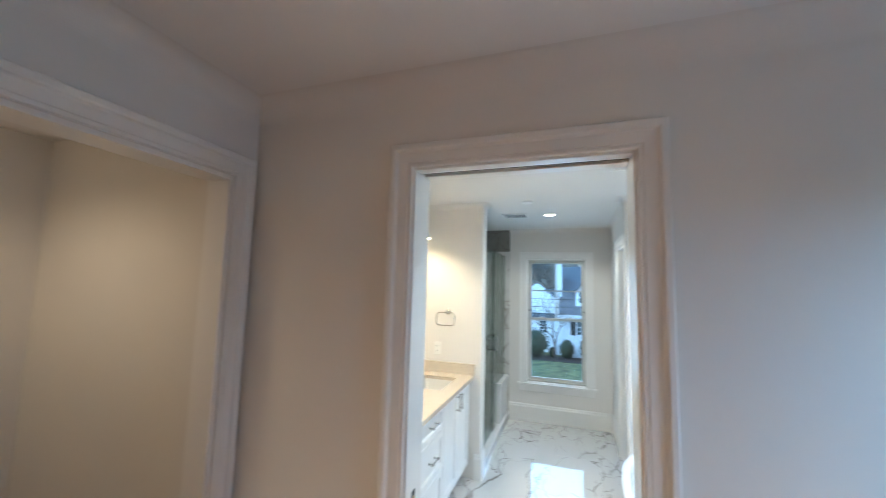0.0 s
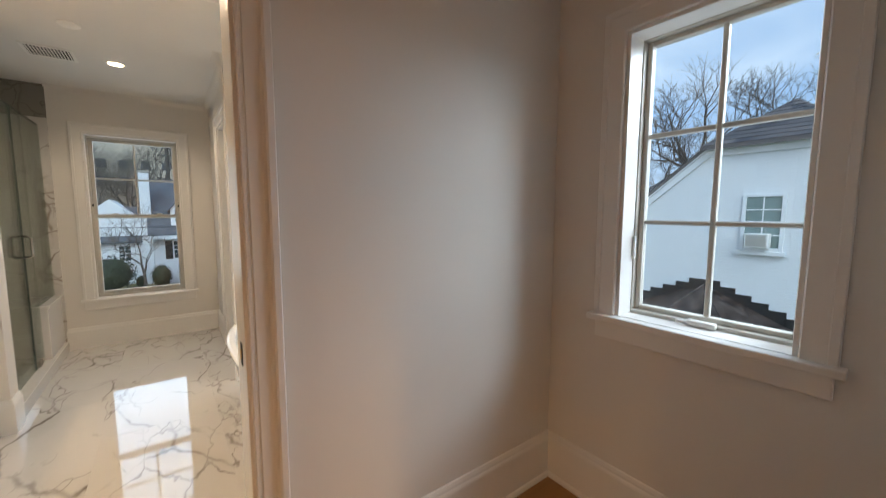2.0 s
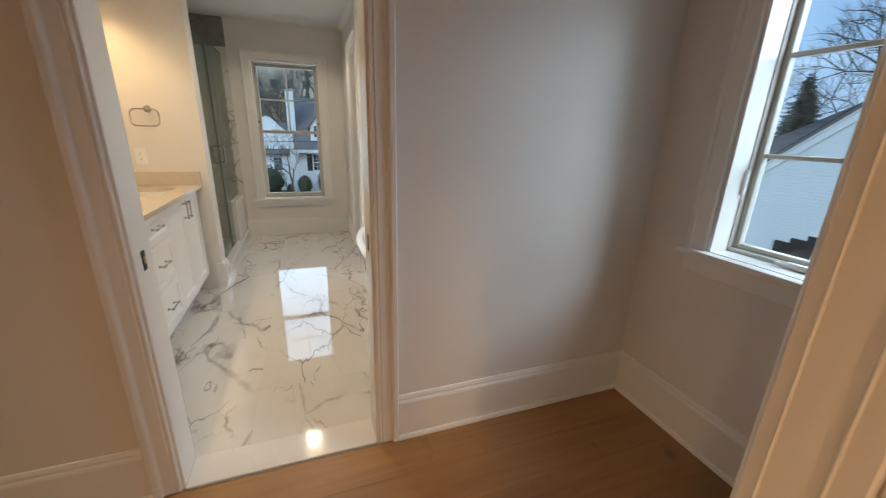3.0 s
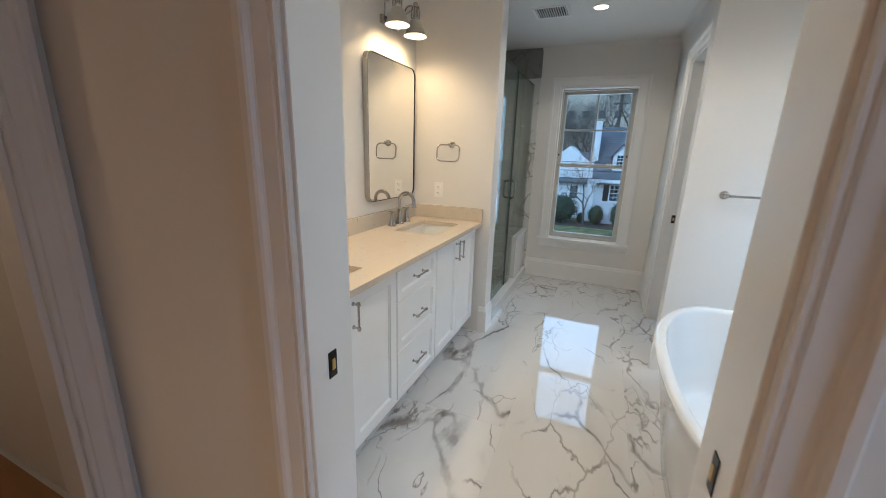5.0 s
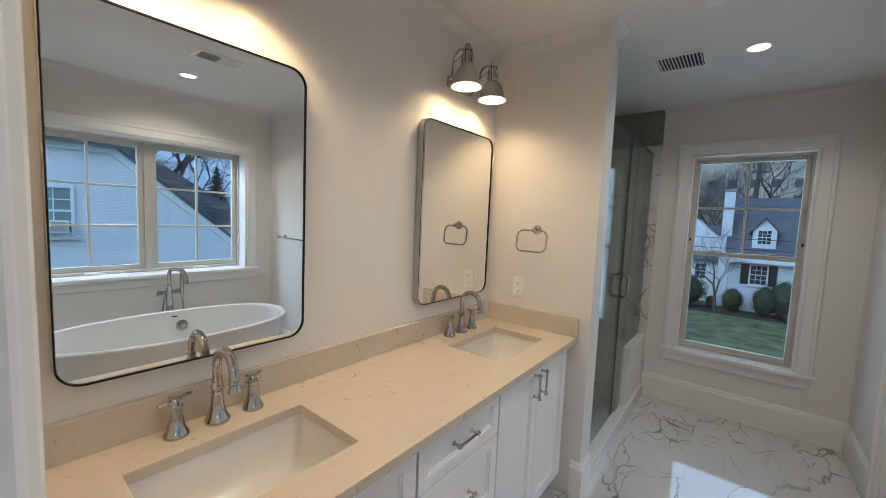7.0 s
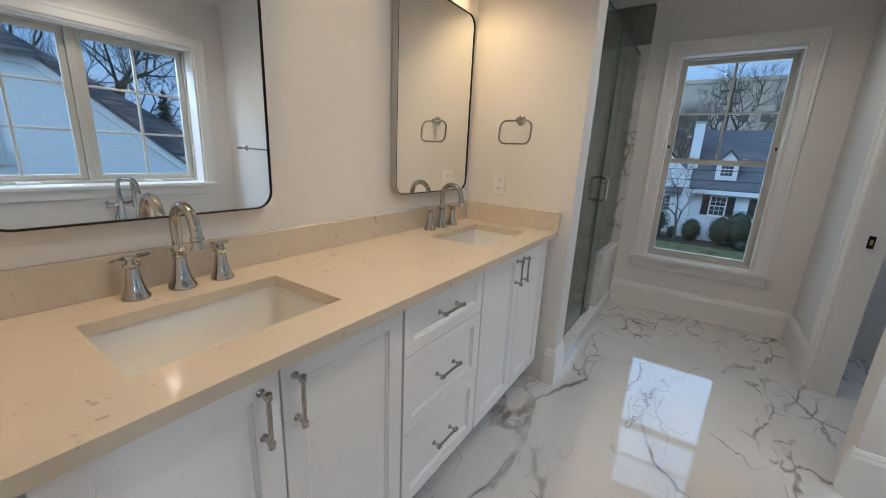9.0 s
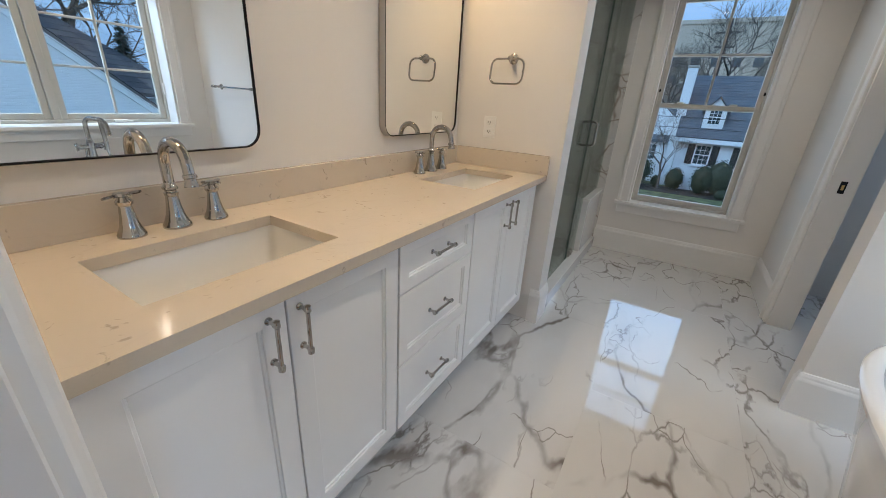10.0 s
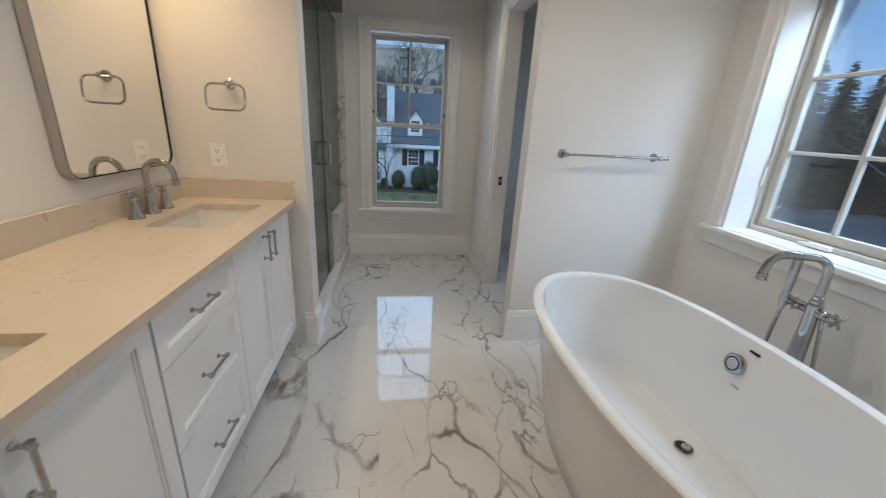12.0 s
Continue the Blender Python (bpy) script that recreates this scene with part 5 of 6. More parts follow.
def conifer(seed, height):
    r = random.Random(seed)
    t = thing("fir_tree", (0, 0, 0), "tall dark evergreen fir beside the street", "tree", "firs along the street")
    part("trunk", tube([(0, 0, -0.1), (0, 0, height * 0.5), (0, 0, height)], [height * 0.02, height * 0.012, 0.02], 7), BARK, t)
    bm = bmesh.new()
    z = height * 0.06
    while z < height * 0.99:
        k = 1 - z / height
        L = height * 0.24 * (k ** 0.8) + 0.1
        for i in range(int(9 + 15 * k)):
            a = r.uniform(0, 6.283)
            d = Vector((math.cos(a), math.sin(a), 0))
            sd = Vector((-d.y, d.x, 0))
            l = L * r.uniform(0.7, 1.12)
            p0 = Vector((0, 0, z + r.uniform(-0.22, 0.22)))
            for j in range(6):
                f = (j + 1) / 6
                c = p0 + d * (l * f) + Vector((0, 0, -l * r.uniform(0.24, 0.4) * f + 0.1 * l * f * f))
                w = l * 0.24 * (1.2 - f) + 0.08
                for sgn in (-1, 1):
                    bm.faces.new([bm.verts.new(c - d * l * 0.1), bm.verts.new(c + sd * sgn * w * 1.7 + Vector((0, 0, -w * r.uniform(0.2, 0.9)))), bm.verts.new(c + d * l * 0.12 + Vector((0, 0, -0.03)))])
        z += height * 0.017
    part("crown", bm, FIR, t, "drooping needle branches")
    return t


def slates(bm, a0, a1, b0, b1, course=0.2, width=0.28, seed=1, lift=0.012):
    """Courses of single slates from the eave edge a0-a1 up to the edge b0-b1."""
    r = random.Random(seed)
    a0, a1, b0, b1 = Vector(a0), Vector(a1), Vector(b0), Vector(b1)
    n = (a1 - a0).cross(b0 - a0)
    if n.length < 1e-6:
        n = (a1 - a0).cross(b1 - a0)
    n.normalize()
    if n.z < 0:
        n = -n
    rows = max(1, int(((b0 + b1) / 2 - (a0 + a1) / 2).length / course))
    for i in range(rows):
        f0, f1 = i / rows, min(1.0, (i + 1.12) / rows)
        p, q = a0.lerp(b0, f0), a1.lerp(b1, f0)
        s, t = a0.lerp(b0, f1), a1.lerp(b1, f1)
        m = max(1, int((q - p).length / width))
        off = 0.5 if i % 2 else 0.0
        cuts = sorted({0.0, 1.0, *[min(1, max(0, (k + off + r.uniform(-0.08, 0.08)) / m)) for k in range(1 - int(off > 0), m)]})
        for u0, u1 in zip(cuts, cuts[1:]):
            g = 0.004 / max(0.01, (q - p).length)
            l0, l1 = lift * r.uniform(0.8, 1.5), 0.003
            v = [p.lerp(q, u0 + g) + n * l0, p.lerp(q, u1 - g) + n * l0, s.lerp(t, u1 - g) + n * l1, s.lerp(t, u0 + g) + n * l1]
            lo = [v[0] - n * l0 * 0.9, v[1] - n * l0 * 0.9]
            V = [bm.verts.new(c) for c in v]
            W = [bm.verts.new(c) for c in lo]
            bm.faces.new(V)
            bm.faces.new((V[0], W[0], W[1], V[1]))
    return bm


def poly_prism(pts, axis, a0, a1):
    """A flat outline of (u, z) pushed along x or y."""
    bm = bmesh.new()
    mk = lambda a, u, z: bm.verts.new((a, u, z) if axis == "x" else (u, a, z))
    A, B = [mk(a0, *p) for p in pts], [mk(a1, *p) for p in pts]
    bm.faces.new(A)
    bm.faces.new(B[::-1])
    for k in range(len(pts)):
        bm.faces.new((A[k], B[k], B[(k + 1) % len(pts)], A[(k + 1) % len(pts)]))
    return bm


def roof_sheet(pts, t=0.08):
    bm = bmesh.new()
    A = [bm.verts.new(p) for p in pts]
    B = [bm.verts.new(Vector(p) - Vector((0, 0, t))) for p in pts]
    bm.faces.new(A)
    bm.faces.new(B[::-1])
    for k in range(len(pts)):
        bm.faces.new((A[k], B[k], B[(k + 1) % len(pts)], A[(k + 1) % len(pts)]))
    return bm


def house_window(parent, face, axis, u0, u1, z0, z1, cols=2, rows=4, pane=DARKGLASS, shutters=False, sill=True):
    """A small sash window fixed to a wall whose face is at `face` on the axis and looks towards its negative side."""
    P = (lambda a0, a1, b0, b1, c0, c1: ((face + a0, b0, c0), (face + a1, b1, c1))) if axis == "x" else (lambda a0, a1, b0, b1, c0, c1: ((b0, face + a0, c0), (b1, face + a1, c1)))
    tw = 0.07
    w = part("window", boxes([P(-0.05, -0.001, u0 - tw, u0, z0 - tw, z1 + tw), P(-0.05, -0.001, u1, u1 + tw, z0 - tw, z1 + tw), P(-0.05, -0.001, u0, u1, z1, z1 + tw), P(-0.05, -0.001, u0, u1, z0 - tw, z0)], 0.005), WHITE_OUT, parent, "white sash window")
    part("pane", box(*P(-0.018, -0.004, u0, u1, z0, z1)), pane, w, "dark glass")
    bars = []
    for i in range(1, cols):
        u = u0 + (u1 - u0) * i / cols
        bars.append(P(-0.03, -0.019, u - 0.012, u + 0.012, z0, z1))
    for j in range(1, rows):
        z = z0 + (z1 - z0) * j / rows
        h = 0.025 if j * 2 == rows else 0.012
        bars.append(P(-0.032, -0.0195, u0, u1, z - h, z + h))
    part("glazing_bars", boxes(bars), WHITE_OUT, w)
    if sill:
        part("sill", box(*P(-0.1, -0.001, u0 - 0.12, u1 + 0.12, z0 - 0.16, z0 - tw - 0.001), 0.004), WHITE_OUT, w)
    if shutters:
        for a, b in ((u0 - tw - 0.38, u0 - tw - 0.01), (u1 + tw + 0.01, u1 + tw + 0.38)):
            part("shutter", boxes([P(-0.04, -0.001, a, b, z0 - 0.05, z1 + 0.05)] + [P(-0.05, -0.0405, a + 0.04, b - 0.04, z0 + (z1 - z0) * k / 12, z0 + (z1 - z0) * (k + 0.6) / 12) for k in range(12)]), SHUTTER, w, "black louvred shutter")
    return w


# the brick house next door
nb = thing("brick_neighbour_house", (14, 1.4, GZ), "white painted brick house with a slate clipped-gable roof", "house")
NX = 11.5
gable = [(7.1, GZ), (7.1, -0.98), (2.56, 2.86), (0.22, 2.86), (-4.3, -0.98), (-4.3, GZ)]
part("wall", poly_prism(gable, "x", NX, NX + 9), BRICK, nb, "white painted brick")
bm = bmesh.new()
RX, RZ = NX + 1.25, 3.86
slates(bm, (NX - 0.22, 0.10, 2.83), (NX - 0.22, 2.68, 2.83), (RX, 1.38, RZ), (RX, 1.40, RZ), 0.17, 0.26, 3)
slates(bm, (NX + 9, 7.3, -1.1), (NX - 0.12, 7.3, -1.1), (NX + 9, 2.60, 2.86), (NX - 0.12, 2.60, 2.86), 0.2, 0.3, 4)
slates(bm, (NX - 0.12, -4.5, -1.1), (NX + 9, -4.5, -1.1), (NX - 0.12, 0.18, 2.86), (NX + 9, 0.18, 2.86), 0.2, 0.3, 5)
slates(bm, (NX + 9, 2.60, 2.86), (NX - 0.12, 2.60, 2.86), (NX + 9, 1.39, RZ), (RX, 1.39, RZ), 0.2, 0.3, 6)
slates(bm, (NX - 0.12, 0.18, 2.86), (NX + 9, 0.18, 2.86), (RX, 1.39, RZ), (NX + 9, 1.39, RZ), 0.2, 0.3, 7)
bm2 = roof_sheet([(NX - 0.22, 0.10, 2.825), (RX, 1.39, RZ - 0.01), (NX - 0.22, 2.68, 2.825)])
for quad in ([(NX - 0.12, 7.3, -1.11), (NX + 9, 7.3, -1.11), (NX + 9, 1.39, RZ - 0.01), (RX, 1.39, RZ - 0.01), (NX - 0.12, 2.60, 2.85)], [(NX + 9, -4.5, -1.11), (NX - 0.12, -4.5, -1.11), (NX - 0.12, 0.18, 2.85), (RX, 1.39, RZ - 0.01), (NX + 9, 1.39, RZ - 0.01)]):
    join(bm2, roof_sheet(quad))
part("roof", bm2, SLATE, nb, "grey slate roof")
tagged(part("slate_courses", bm, SLATE, nb, "weathered grey slates"), kind="stuff")
rake = [(7.25, -1.22), (2.58, 2.72), (0.20, 2.72), (-4.45, -1.22)]
part("rake_board", sweep([(NX, a, b) for a, b in rake], (-1, 0, 0), [(-0.11, 0.001), (-0.11, 0.06), (0.02, 0.06), (0.02, 0.10), (0.09, 0.10), (0.09, 0.001)]), WHITE_OUT, nb, "white moulded rake board")
w = house_window(nb, NX, "x", 1.22, 1.80, 0.62, 1.68, 2, 4, CURTAIN)
ac = thing("air_conditioner", (NX - 0.15, 1.55, 0.63), "grey window air conditioner in the neighbour's sash", "air conditioner")
part("case", box((NX - 0.26, 1.34, 0.63), (NX - 0.035, 1.74, 0.92), 0.015, 2), PLASTIC, ac)
part("grille", boxes([((NX - 0.266, 1.37, 0.66 + k * 0.024), (NX - 0.2605, 1.71, 0.672 + k * 0.024)) for k in range(10)]), GUNMETAL, ac, "dark grille")
part("antenna", tube([(NX + 1.3, 0.95, RZ - 0.3), (NX + 1.3, 0.95, RZ + 1.0)], 0.012, 6), GUNMETAL, nb, "thin roof antenna")
part("antenna_arm", tube([(NX + 1.3, 0.6, RZ + 0.98), (NX + 1.3, 1.15, RZ + 0.86)], 0.01, 6), GUNMETAL, nb)
part("vent_pipe", tube([(NX + 1.0, 0.35, 3.0), (NX + 1.0, 0.35, 3.5)], 0.05, 8), GUNMETAL, nb, "dark vent pipe")
# bay with its copper roof
EZ = -1.12
bay = [(NX, 4.14), (NX - 0.72, 3.12), (NX - 0.80, 1.76), (NX, 0.78)]
bm = bmesh.new()
A, B = [bm.verts.new((x, y, GZ)) for x, y in bay], [bm.verts.new((x, y, EZ)) for x, y in bay]
bm.faces.new(A)
bm.faces.new(B)
for k in range(4):
    bm.faces.new((A[k], A[(k + 1) % 4], B[(k + 1) % 4], B[k]))
part("bay_wall", bm, WHITE_OUT, nb, "white clapboard bay")
APX = Vector((NX - 0.01, 2.48, -0.31))
e = [(NX - 0.01, 4.28, EZ), (NX - 0.80, 3.18, EZ), (NX - 0.88, 1.72, EZ), (NX - 0.01, 0.64, EZ)]
for k in range(3):
    part("bay_roof", roof_sheet([e[k], e[k + 1], APX], 0.05), COPPER, nb, "weathered dark copper sheet")
for k in (1, 2):
    part("hip_seam", tube([e[k], APX], 0.022, 6), COPPER, nb, "standing copper seam")
part("bay_fascia", sweep([(x, y, EZ - 0.06) for x, y, z in e], (0, 0, 1), [(-0.02, -0.12), (0.05, -0.12), (0.05, 0.005), (-0.02, 0.005)]), WHITE_OUT, nb)
for s in (-1, 1):
    for k in range(6):
        f = k / 6
        y, z = 2.48 + s * 1.75 * f, -0.31 - 0.72 * f
        part("step_flashing", box((NX - 0.03, min(y, y + s * 0.31), z - 0.22), (NX - 0.004, max(y, y + s * 0.31), z + 0.11)), FLASHING, nb, "black stepped flashing")
turned = house_window(nb, 0, "x", -0.42, 0.42, -2.7, -1.45, 3, 4)
turned.matrix_basis = pose(NX - 0.765, 2.38, 0.1, 0, 0, -3.4)
turned = house_window(nb, 0, "x", -0.32, 0.32, -2.6, -1.45, 3, 4)
turned.matrix_basis = pose(NX - 0.334, 1.19, 0.1, 0, 0, 39.2)
turned = house_window(nb, 0, "x", -0.32, 0.32, -2.6, -1.45, 3, 4)
turned.matrix_basis = pose(NX - 0.36, 3.63, 0.1, 0, 0, -35.2)
# rear wing roof
bm = bmesh.new()
slates(bm, (13.6, 1.6, 1.0), (13.6, 7.6, 0.6), (16.2, 1.6, 4.15), (16.2, 2.6, 4.15), 0.22, 0.3, 31)
part("rear_roof", roof_sheet([(13.6, 1.6, 0.98), (13.6, 7.6, 0.58), (16.2, 2.6, 4.13), (16.2, 1.6, 4.13)]), SLATE, nb, "slate roof of the rear wing")
tagged(part("rear_slates", bm, SLATE, nb, "weathered grey slates"), kind="stuff")
part("rear_wall", box((13.9, 1.6, GZ), (19, 7.3, 0.55)), BRICK, nb)
part("chimney", box((15.5, -0.6, 2.5), (16.3, 0.6, 4.9), 0.02), BRICK, nb, "white chimney")
for y in (-0.3, 0.3):
    part("chimney_pot", lathe([(0.14, 0), (0.11, 0.3), (0.13, 0.34)], (15.9, y, 4.9), (0, 0, 1), 12), BRICKY, nb, "red clay chimney pot")

# the house across the lawn
ch = thing("white_cape_house", (4, 31, GZ), "white cape house with grey shingle roof and dormer", "house")
part("wall", box((0.85, 28.2, GZ), (10.5, 34.2, -0.05)), WHITE_OUT, ch, "white siding")
part("roof", roof_sheet([(0.6, 27.8, -0.1), (10.8, 27.8, -0.1), (10.8, 31.2, 3.5), (0.6, 31.2, 3.5)], 0.15), SHINGLE, ch, "blue-grey shingles")
part("roof_back", roof_sheet([(10.8, 34.6, -0.1), (0.6, 34.6, -0.1), (0.6, 31.2, 3.5), (10.8, 31.2, 3.5)], 0.15), SHINGLE, ch)
tagged(part("shingle_courses", slates(bmesh.new(), (0.6, 27.8, -0.09), (10.8, 27.8, -0.09), (0.6, 31.2, 3.51), (10.8, 31.2, 3.51), 0.2, 0.45, 41), SHINGLE, ch, "rows of grey shingles"), kind="stuff")
part("gable_end", poly_prism([(28.2, -0.05), (34.2, -0.05), (31.2, 3.4)], "x", 0.9, 10.4), WHITE_OUT, ch)
part("fascia", box((0.6, 27.74, -0.34), (10.8, 27.82, -0.1)), WHITE_OUT, ch)
part("chimney", box((0.3, 28.9, GZ), (0.82, 29.5, 3.75), 0.02), WHITE_OUT, ch, "tall white chimney")
part("chimney_cap", box((0.26, 28.86, 3.75), (0.86, 29.54, 3.88), 0.02), APT2, ch)
part("wing", box((-7.5, 29.8, GZ), (0.3, 34, -0.4)), WHITE_OUT, ch, "white side wing")
part("wing_gable", poly_prism([(-3.6, -0.4), (0.3, -0.4), (0.3, 0.9), (-1.2, 2.1), (-3.6, 0.2)], "y", 29.8, 33.9), WHITE_OUT, ch)
part("wing_roof", roof_sheet([(-7.8, 29.5, -0.45), (0.5, 29.5, -0.45), (0.5, 32, 1.7), (-7.8, 32, 1.7)], 0.15), SHINGLE, ch)
part("dormer_wall", poly_prism([(1.78, 0.45), (2.82, 0.45), (2.82, 1.5), (2.3, 2.15), (1.78, 1.5)], "y", 28.35, 30.5), WHITE_OUT, ch, "white gabled dormer")
for sx in (-1, 1):
    part("dormer_roof", roof_sheet([(2.3, 28.2, 2.28), (2.3, 31, 2.28), (2.3 + sx * 0.68, 31, 1.42), (2.3 + sx * 0.68, 28.2, 1.42)], 0.07), SHINGLE, ch)
house_window(ch, 28.35, "y", 2.02, 2.58, 0.75, 1.5, 3, 4, sill=False)
house_window(ch, 28.2, "y", 1.86, 2.56, -1.55, -0.5, 3, 4, shutters=True)
house_window(ch, 28.2, "y", 4.1, 4.8, -1.55, -0.5, 3, 4, shutters=True)
house_window(ch, 28.2, "y", 6.6, 7.3, -1.55, -0.5, 3, 4, shutters=True)
house_window(ch, 29.8, "y", -0.9, -0.35, -1.7, -0.8, 2, 4)
house_window(ch, 29.8, "y", -4.2, -3.5, -1.7, -0.7, 2, 4)
for k, (x, y, rx, rz) in enumerate(((1.15, 27.2, 0.52, 0.72), (2.55, 27.0, 0.6, 0.88), (3.35, 27.3, 0.75, 1.05), (-1.15, 27.2, 1.1, 1.02), (0.15, 27.5, 0.26, 0.4), (4.6, 27.2, 0.6, 0.7), (-2.6, 27.4, 0.8, 0.95), (3.6, 26.3, 0.35, 0.3))):
    bush((x, y, GZ), rx, rz, k + 1, "clipped round evergreen bush before the white house")
structure(to_obj("planting_bed", box((-4.5, 26.1, GZ - 0.1), (10.4, 28.2, GZ + 0.03), 0.02), mat("bark_mulch", (0.05, 0.037, 0.028), 0.95, vary=0.4, scale=6, bump=0.6, bump_scale=40)), "dark mulch bed before the white house", "ground")
bare_tree("bare_lawn_tree", "small bare tree on the lawn", 3, 5.2, 0.75, 5).matrix_basis = pose(0.42, 26.8, GZ)
big = bare_tree("bare_tree", "tall bare winter tree behind the houses", 8, 12.5, 0.72, 6)
big.matrix_basis = pose(26, 7.2, GZ)
for x, y, rz, s in ((27.2, 7.4, 160, 1.3), (23, 13.5, 40, 0.8), (33, 6, 130, 0.95), (30, -2, 200, 0.9), (-6, 42, 70, 1.1), (2.6, 42, 10, 1.3), (8, 44, 150, 1.1), (13, 45, 220, 1.0), (-1.8, 38.5, 300, 0.95), (5.2, 38.5, 95, 0.75), (-12, 44, 20, 1.0), (19, 42, 60, 0.9), (10, 52, 10, 1.15), (0, 54, 120, 1.2), (-8, 55, 250, 1.15), (36, 40, 10, 1.0)):
    c = copy_thing(big, pose(x, y, GZ, 0, 0, rz))
    c.scale = (s, s, s)
fir = conifer(2, 10.5)
fir.matrix_basis = pose(31, 26.5, GZ)
for x, y, rz, s in ((35, 24.5, 50, 1.05), (28.5, 27.5, 120, 0.85), (38, 30, 200, 1.1), (33, 31, 20, 0.95), (41, 27, 300, 1.0), (31, 15.2, 80, 0.85), (34.5, 16.4, 140, 0.75), (37, 14, 10, 0.8), (45, 33, 90, 1.1), (44, 22, 30, 1.0)):
    c = copy_thing(fir, pose(x, y, GZ, 0, 0, rz))
    c.scale = (s, s, s * 0.97)

# far apartment blocks
for name, x0, x1, y0, y1, top, material, label in (("apartment_block", -28, 14, 92, 104, 16.5, APT, "pale concrete apartment block beyond the woods"), ("apartment_tower", 13, 34, 80, 96, 22, APT2, "grey apartment tower beyond the woods")):
    ab = thing(name, ((x0 + x1) / 2, y0, GZ), label, "building")
    part("wall", box((x0, y0, GZ), (x1, y1, top)), material, ab)
    part("parapet", box((x0 - 0.2, y0 - 0.2, top), (x1 + 0.2, y1, top + 0.7)), material, ab)
    proto = None
    nx, nz = int((x1 - x0) / 3.2), int((top - 2) / 3.0)
    for i in range(nx):
        for j in range(nz):
            c = (x0 + 1.6 + i * 3.2, y0 - 0.03, 1.2 + j * 3.0)
            if proto is None:
                proto = part("window", box((c[0] - 0.7, c[1] - 0.04, c[2] - 0.75), (c[0] + 0.7, c[1] + 0.02, c[2] + 0.75)), APTGLASS, ab, "dull window")
                base = c
            else:
                o = new("window", proto.data)
                o.parent = ab
                o.matrix_parent_inverse = proto.matrix_parent_inverse
                o.matrix_basis = Matrix.Translation((c[0] - base[0], 0, c[2] - base[2]))
# wooded slope behind the cape house
bm = bmesh.new()
bmesh.ops.create_grid(bm, x_segments=40, y_segments=8, size=1)
for v in bm.verts:
    x, f = v.co.x * 60, (v.co.y + 1) / 2
    v.co = Vector((x, 48 + f * 30, GZ + f * f * 9 + 0.8 * noise.noise(Vector((x * 0.1, f * 3, 0)))))
structure(to_obj("wooded_slope", bm, mat("leaf_litter", (0.13, 0.10, 0.07), 0.95, vary=0.4, scale=0.4), True), "brown leaf-strewn slope behind the house", "ground")
# utility pole and wires
up = thing("utility_pole", (1.9, 36.5, GZ), "wooden utility pole with cross arm", "utility pole")
part("pole", tube([(1.9, 36.5, GZ), (1.9, 36.5, 7.5)], [0.17, 0.12], 10), BARK, up)
part("cross_arm", box((1.2, 36.42, 6.6), (2.6, 36.55, 6.72), 0.01), BARK, up)
part("cross_arm", box((1.3, 36.42, 5.7), (2.5, 36.55, 5.81), 0.01), BARK, up)
for k, (y, z) in enumerate(((24, 1.05), (24, 0.55), (24.2, 0.1))):
    wr = thing("overhead_wire", (0, y, z), "thin black overhead wire across the lawn", "wire", "overhead wires")
    part("wire", tube([(-30 + i * 6, y, z + 0.0022 * (i * 6 - 30) ** 2 * 0.4) for i in range(11)], 0.014, 5), BLACK, wr)

# ---- floors and tiles, piece by piece ----
fl = structure(thing("floor_bathroom", (1.2, 2.3, 0), "polished white marble tiles with grey veins", "floor"), "polished white marble tiles with grey veins", "floor")

structure(to_obj("floor_joints", box((BX0, DY1, -0.004), (BX1, FY, -0.0010)), GROUT), "pale grout between the marble tiles", "floor")


def tile(parent, name, lo, hi, material, bevel=0.0005):
    c = [(a + b) / 2 for a, b in zip(lo, hi)]
    bm = box([a - k for a, k in zip(lo, c)], [b - k for b, k in zip(hi, c)], bevel)
    o = to_obj(name, bm, material)
    o.matrix_basis = Matrix.Translation(c)
    o.parent = parent
    o.matrix_parent_inverse = parent.matrix_basis.inverted()
    return o


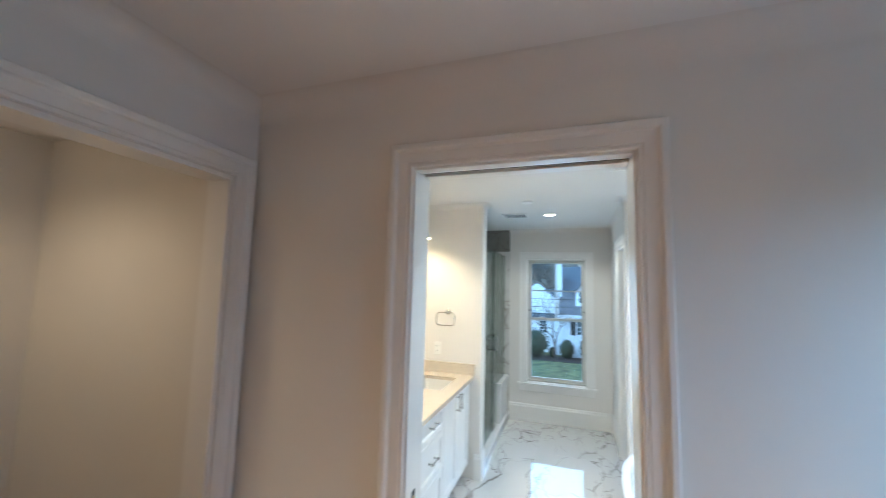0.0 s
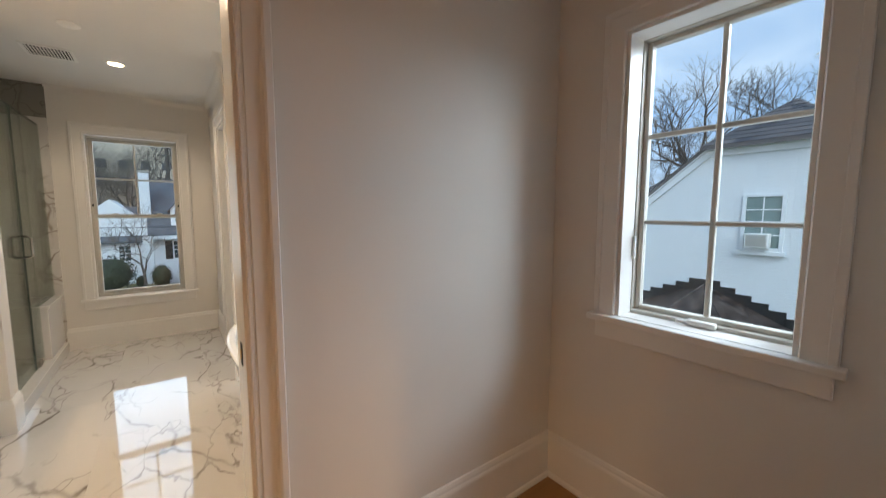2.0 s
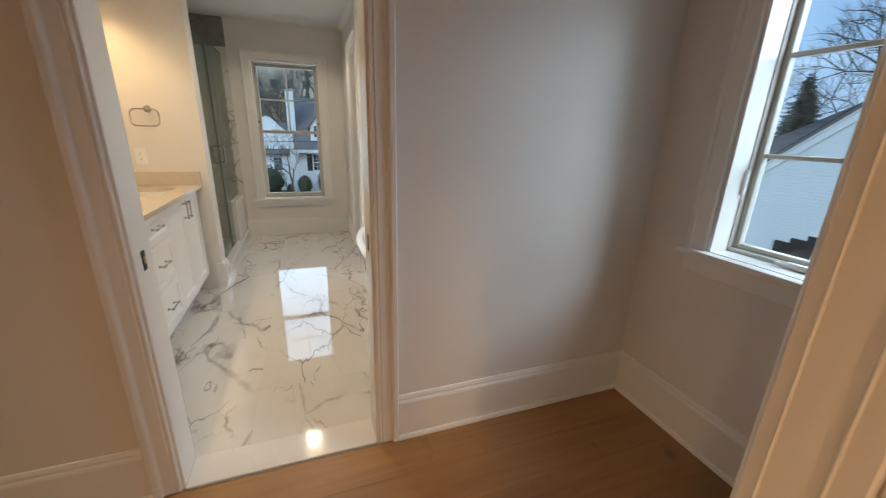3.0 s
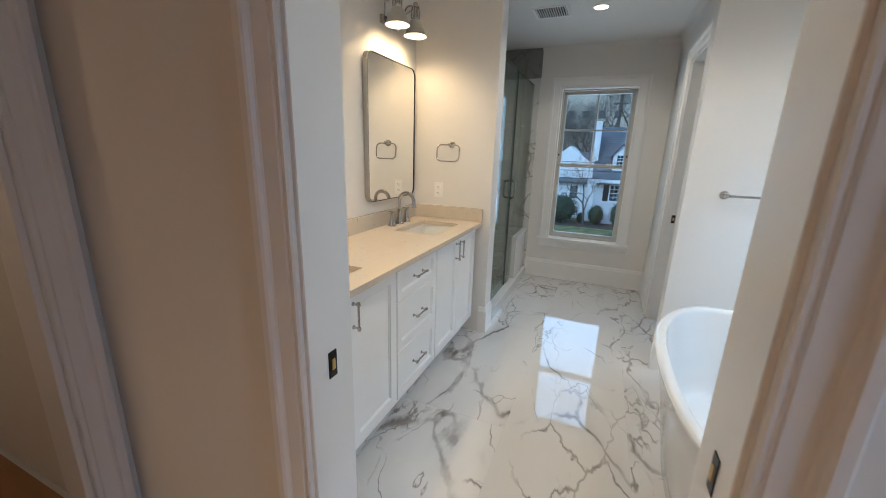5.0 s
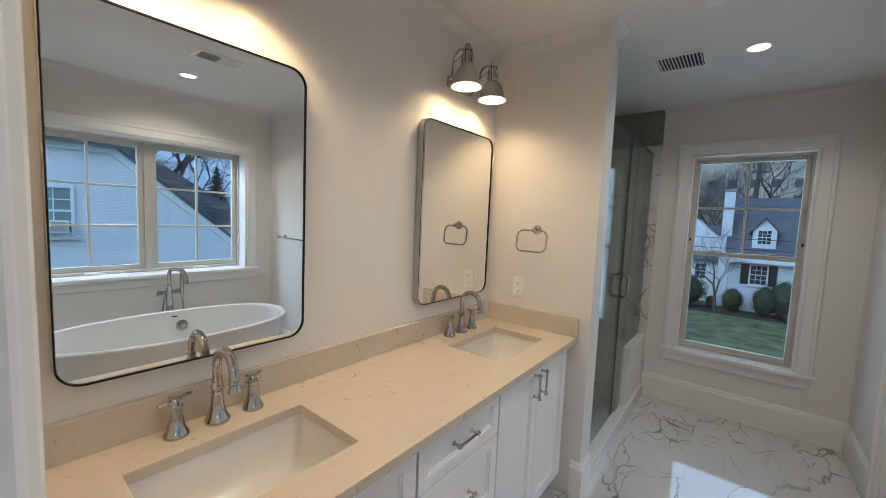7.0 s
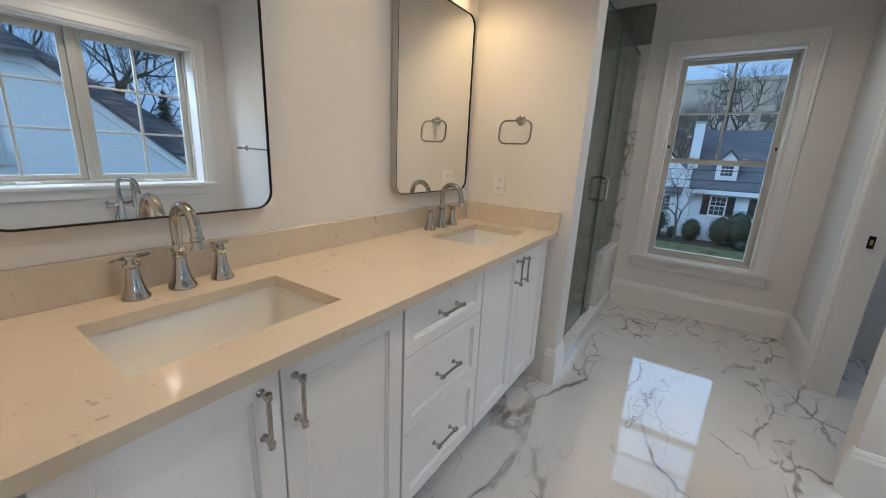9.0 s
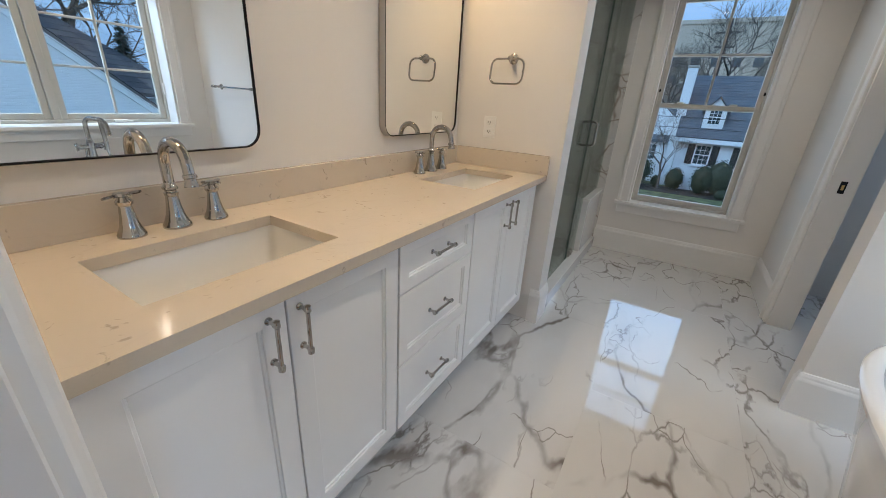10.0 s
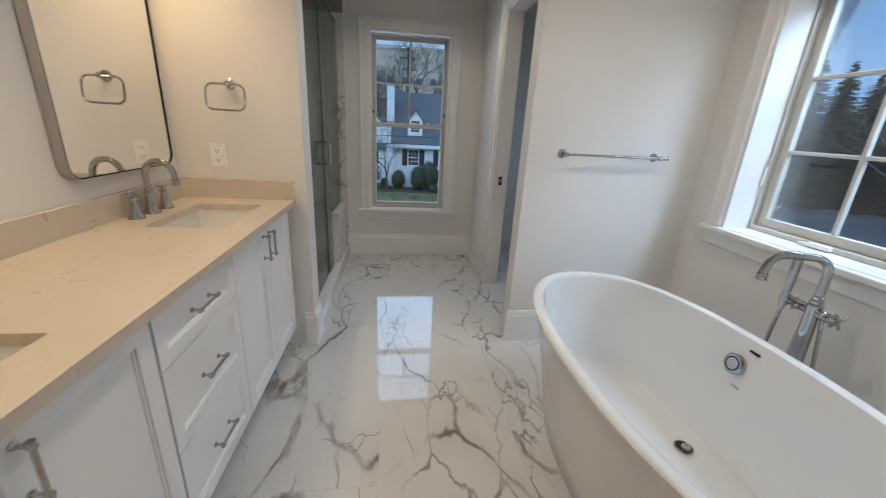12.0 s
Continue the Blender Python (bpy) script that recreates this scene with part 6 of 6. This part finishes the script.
xs = [BX0, 0.457, 1.057, 1.657, 2.257, BX1]
for k in range(len(xs) - 1):
    y = 1.505 - (1.2 if k % 2 else 1.8)
    while y < FY:
        a, b = max(y, DY1), min(y + 1.2, FY)
        if b - a > 0.02:
            tile(fl, "floor_tile", (xs[k] + 0.00025, a + 0.00025, -0.0115), (xs[k + 1] - 0.00025, b - 0.00025, 0.0), MARBLE)
        y += 1.2
hf = structure(thing("floor_hall", (1.2, -0.5, 0), "warm oak plank floor", "floor"), "warm oak plank floor", "floor")
rng = random.Random(5)
y, row = DY0 - 0.02, 0
while y > -4.2:
    x = -1.5 - rng.random() * 1.2
    while x < HX1:
        w = 1.3 + rng.random() * 1.1
        a, b = max(x, -1.5), min(x + w, HX1)
        if b - a > 0.03:
            tile(hf, "floor_plank", (a + 0.00025, max(y - 0.19, -4.2) + 0.00025, -0.0115), (b - 0.00025, y - 0.00025, 0.0), OAK, 0.0008)
        x += w
    y -= 0.19
# shower tiles on the far wall, the vanity side and the back
sw = structure(thing("shower_wall_tiles", (-0.2, FY, 0), "marble tiles on the shower walls", "wall tiles"), "large veined marble tiles on the shower walls", "wall tiles")
z = -0.2
for k in range(5):
    z1 = min(z + 0.6, H - 0.004)
    if z1 - z > 0.03:
        for a, b in ((-0.948, -0.25), (-0.25, 0.35), (0.35, 0.626)):
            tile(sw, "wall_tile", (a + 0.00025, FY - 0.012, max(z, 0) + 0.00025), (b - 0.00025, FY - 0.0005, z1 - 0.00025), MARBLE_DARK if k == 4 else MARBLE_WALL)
        for a, b in ((-0.948, -0.25), (-0.25, 0.35), (0.35, 0.6265)):
            tile(sw, "wall_tile", (a + 0.00025, TY + 0.1505, max(z, 0) + 0.00025), (b - 0.00025, TY + 0.162, z1 - 0.00025), MARBLE_WALL)
        for a, b in ((TY + 0.163, 3.27), (3.27, FY - 0.013)):
            tile(sw, "wall_tile", (-0.9495, a + 0.00025, max(z, 0) + 0.00025), (-0.938, b - 0.00025, z1 - 0.00025), MARBLE_WALL)
    z += 0.6
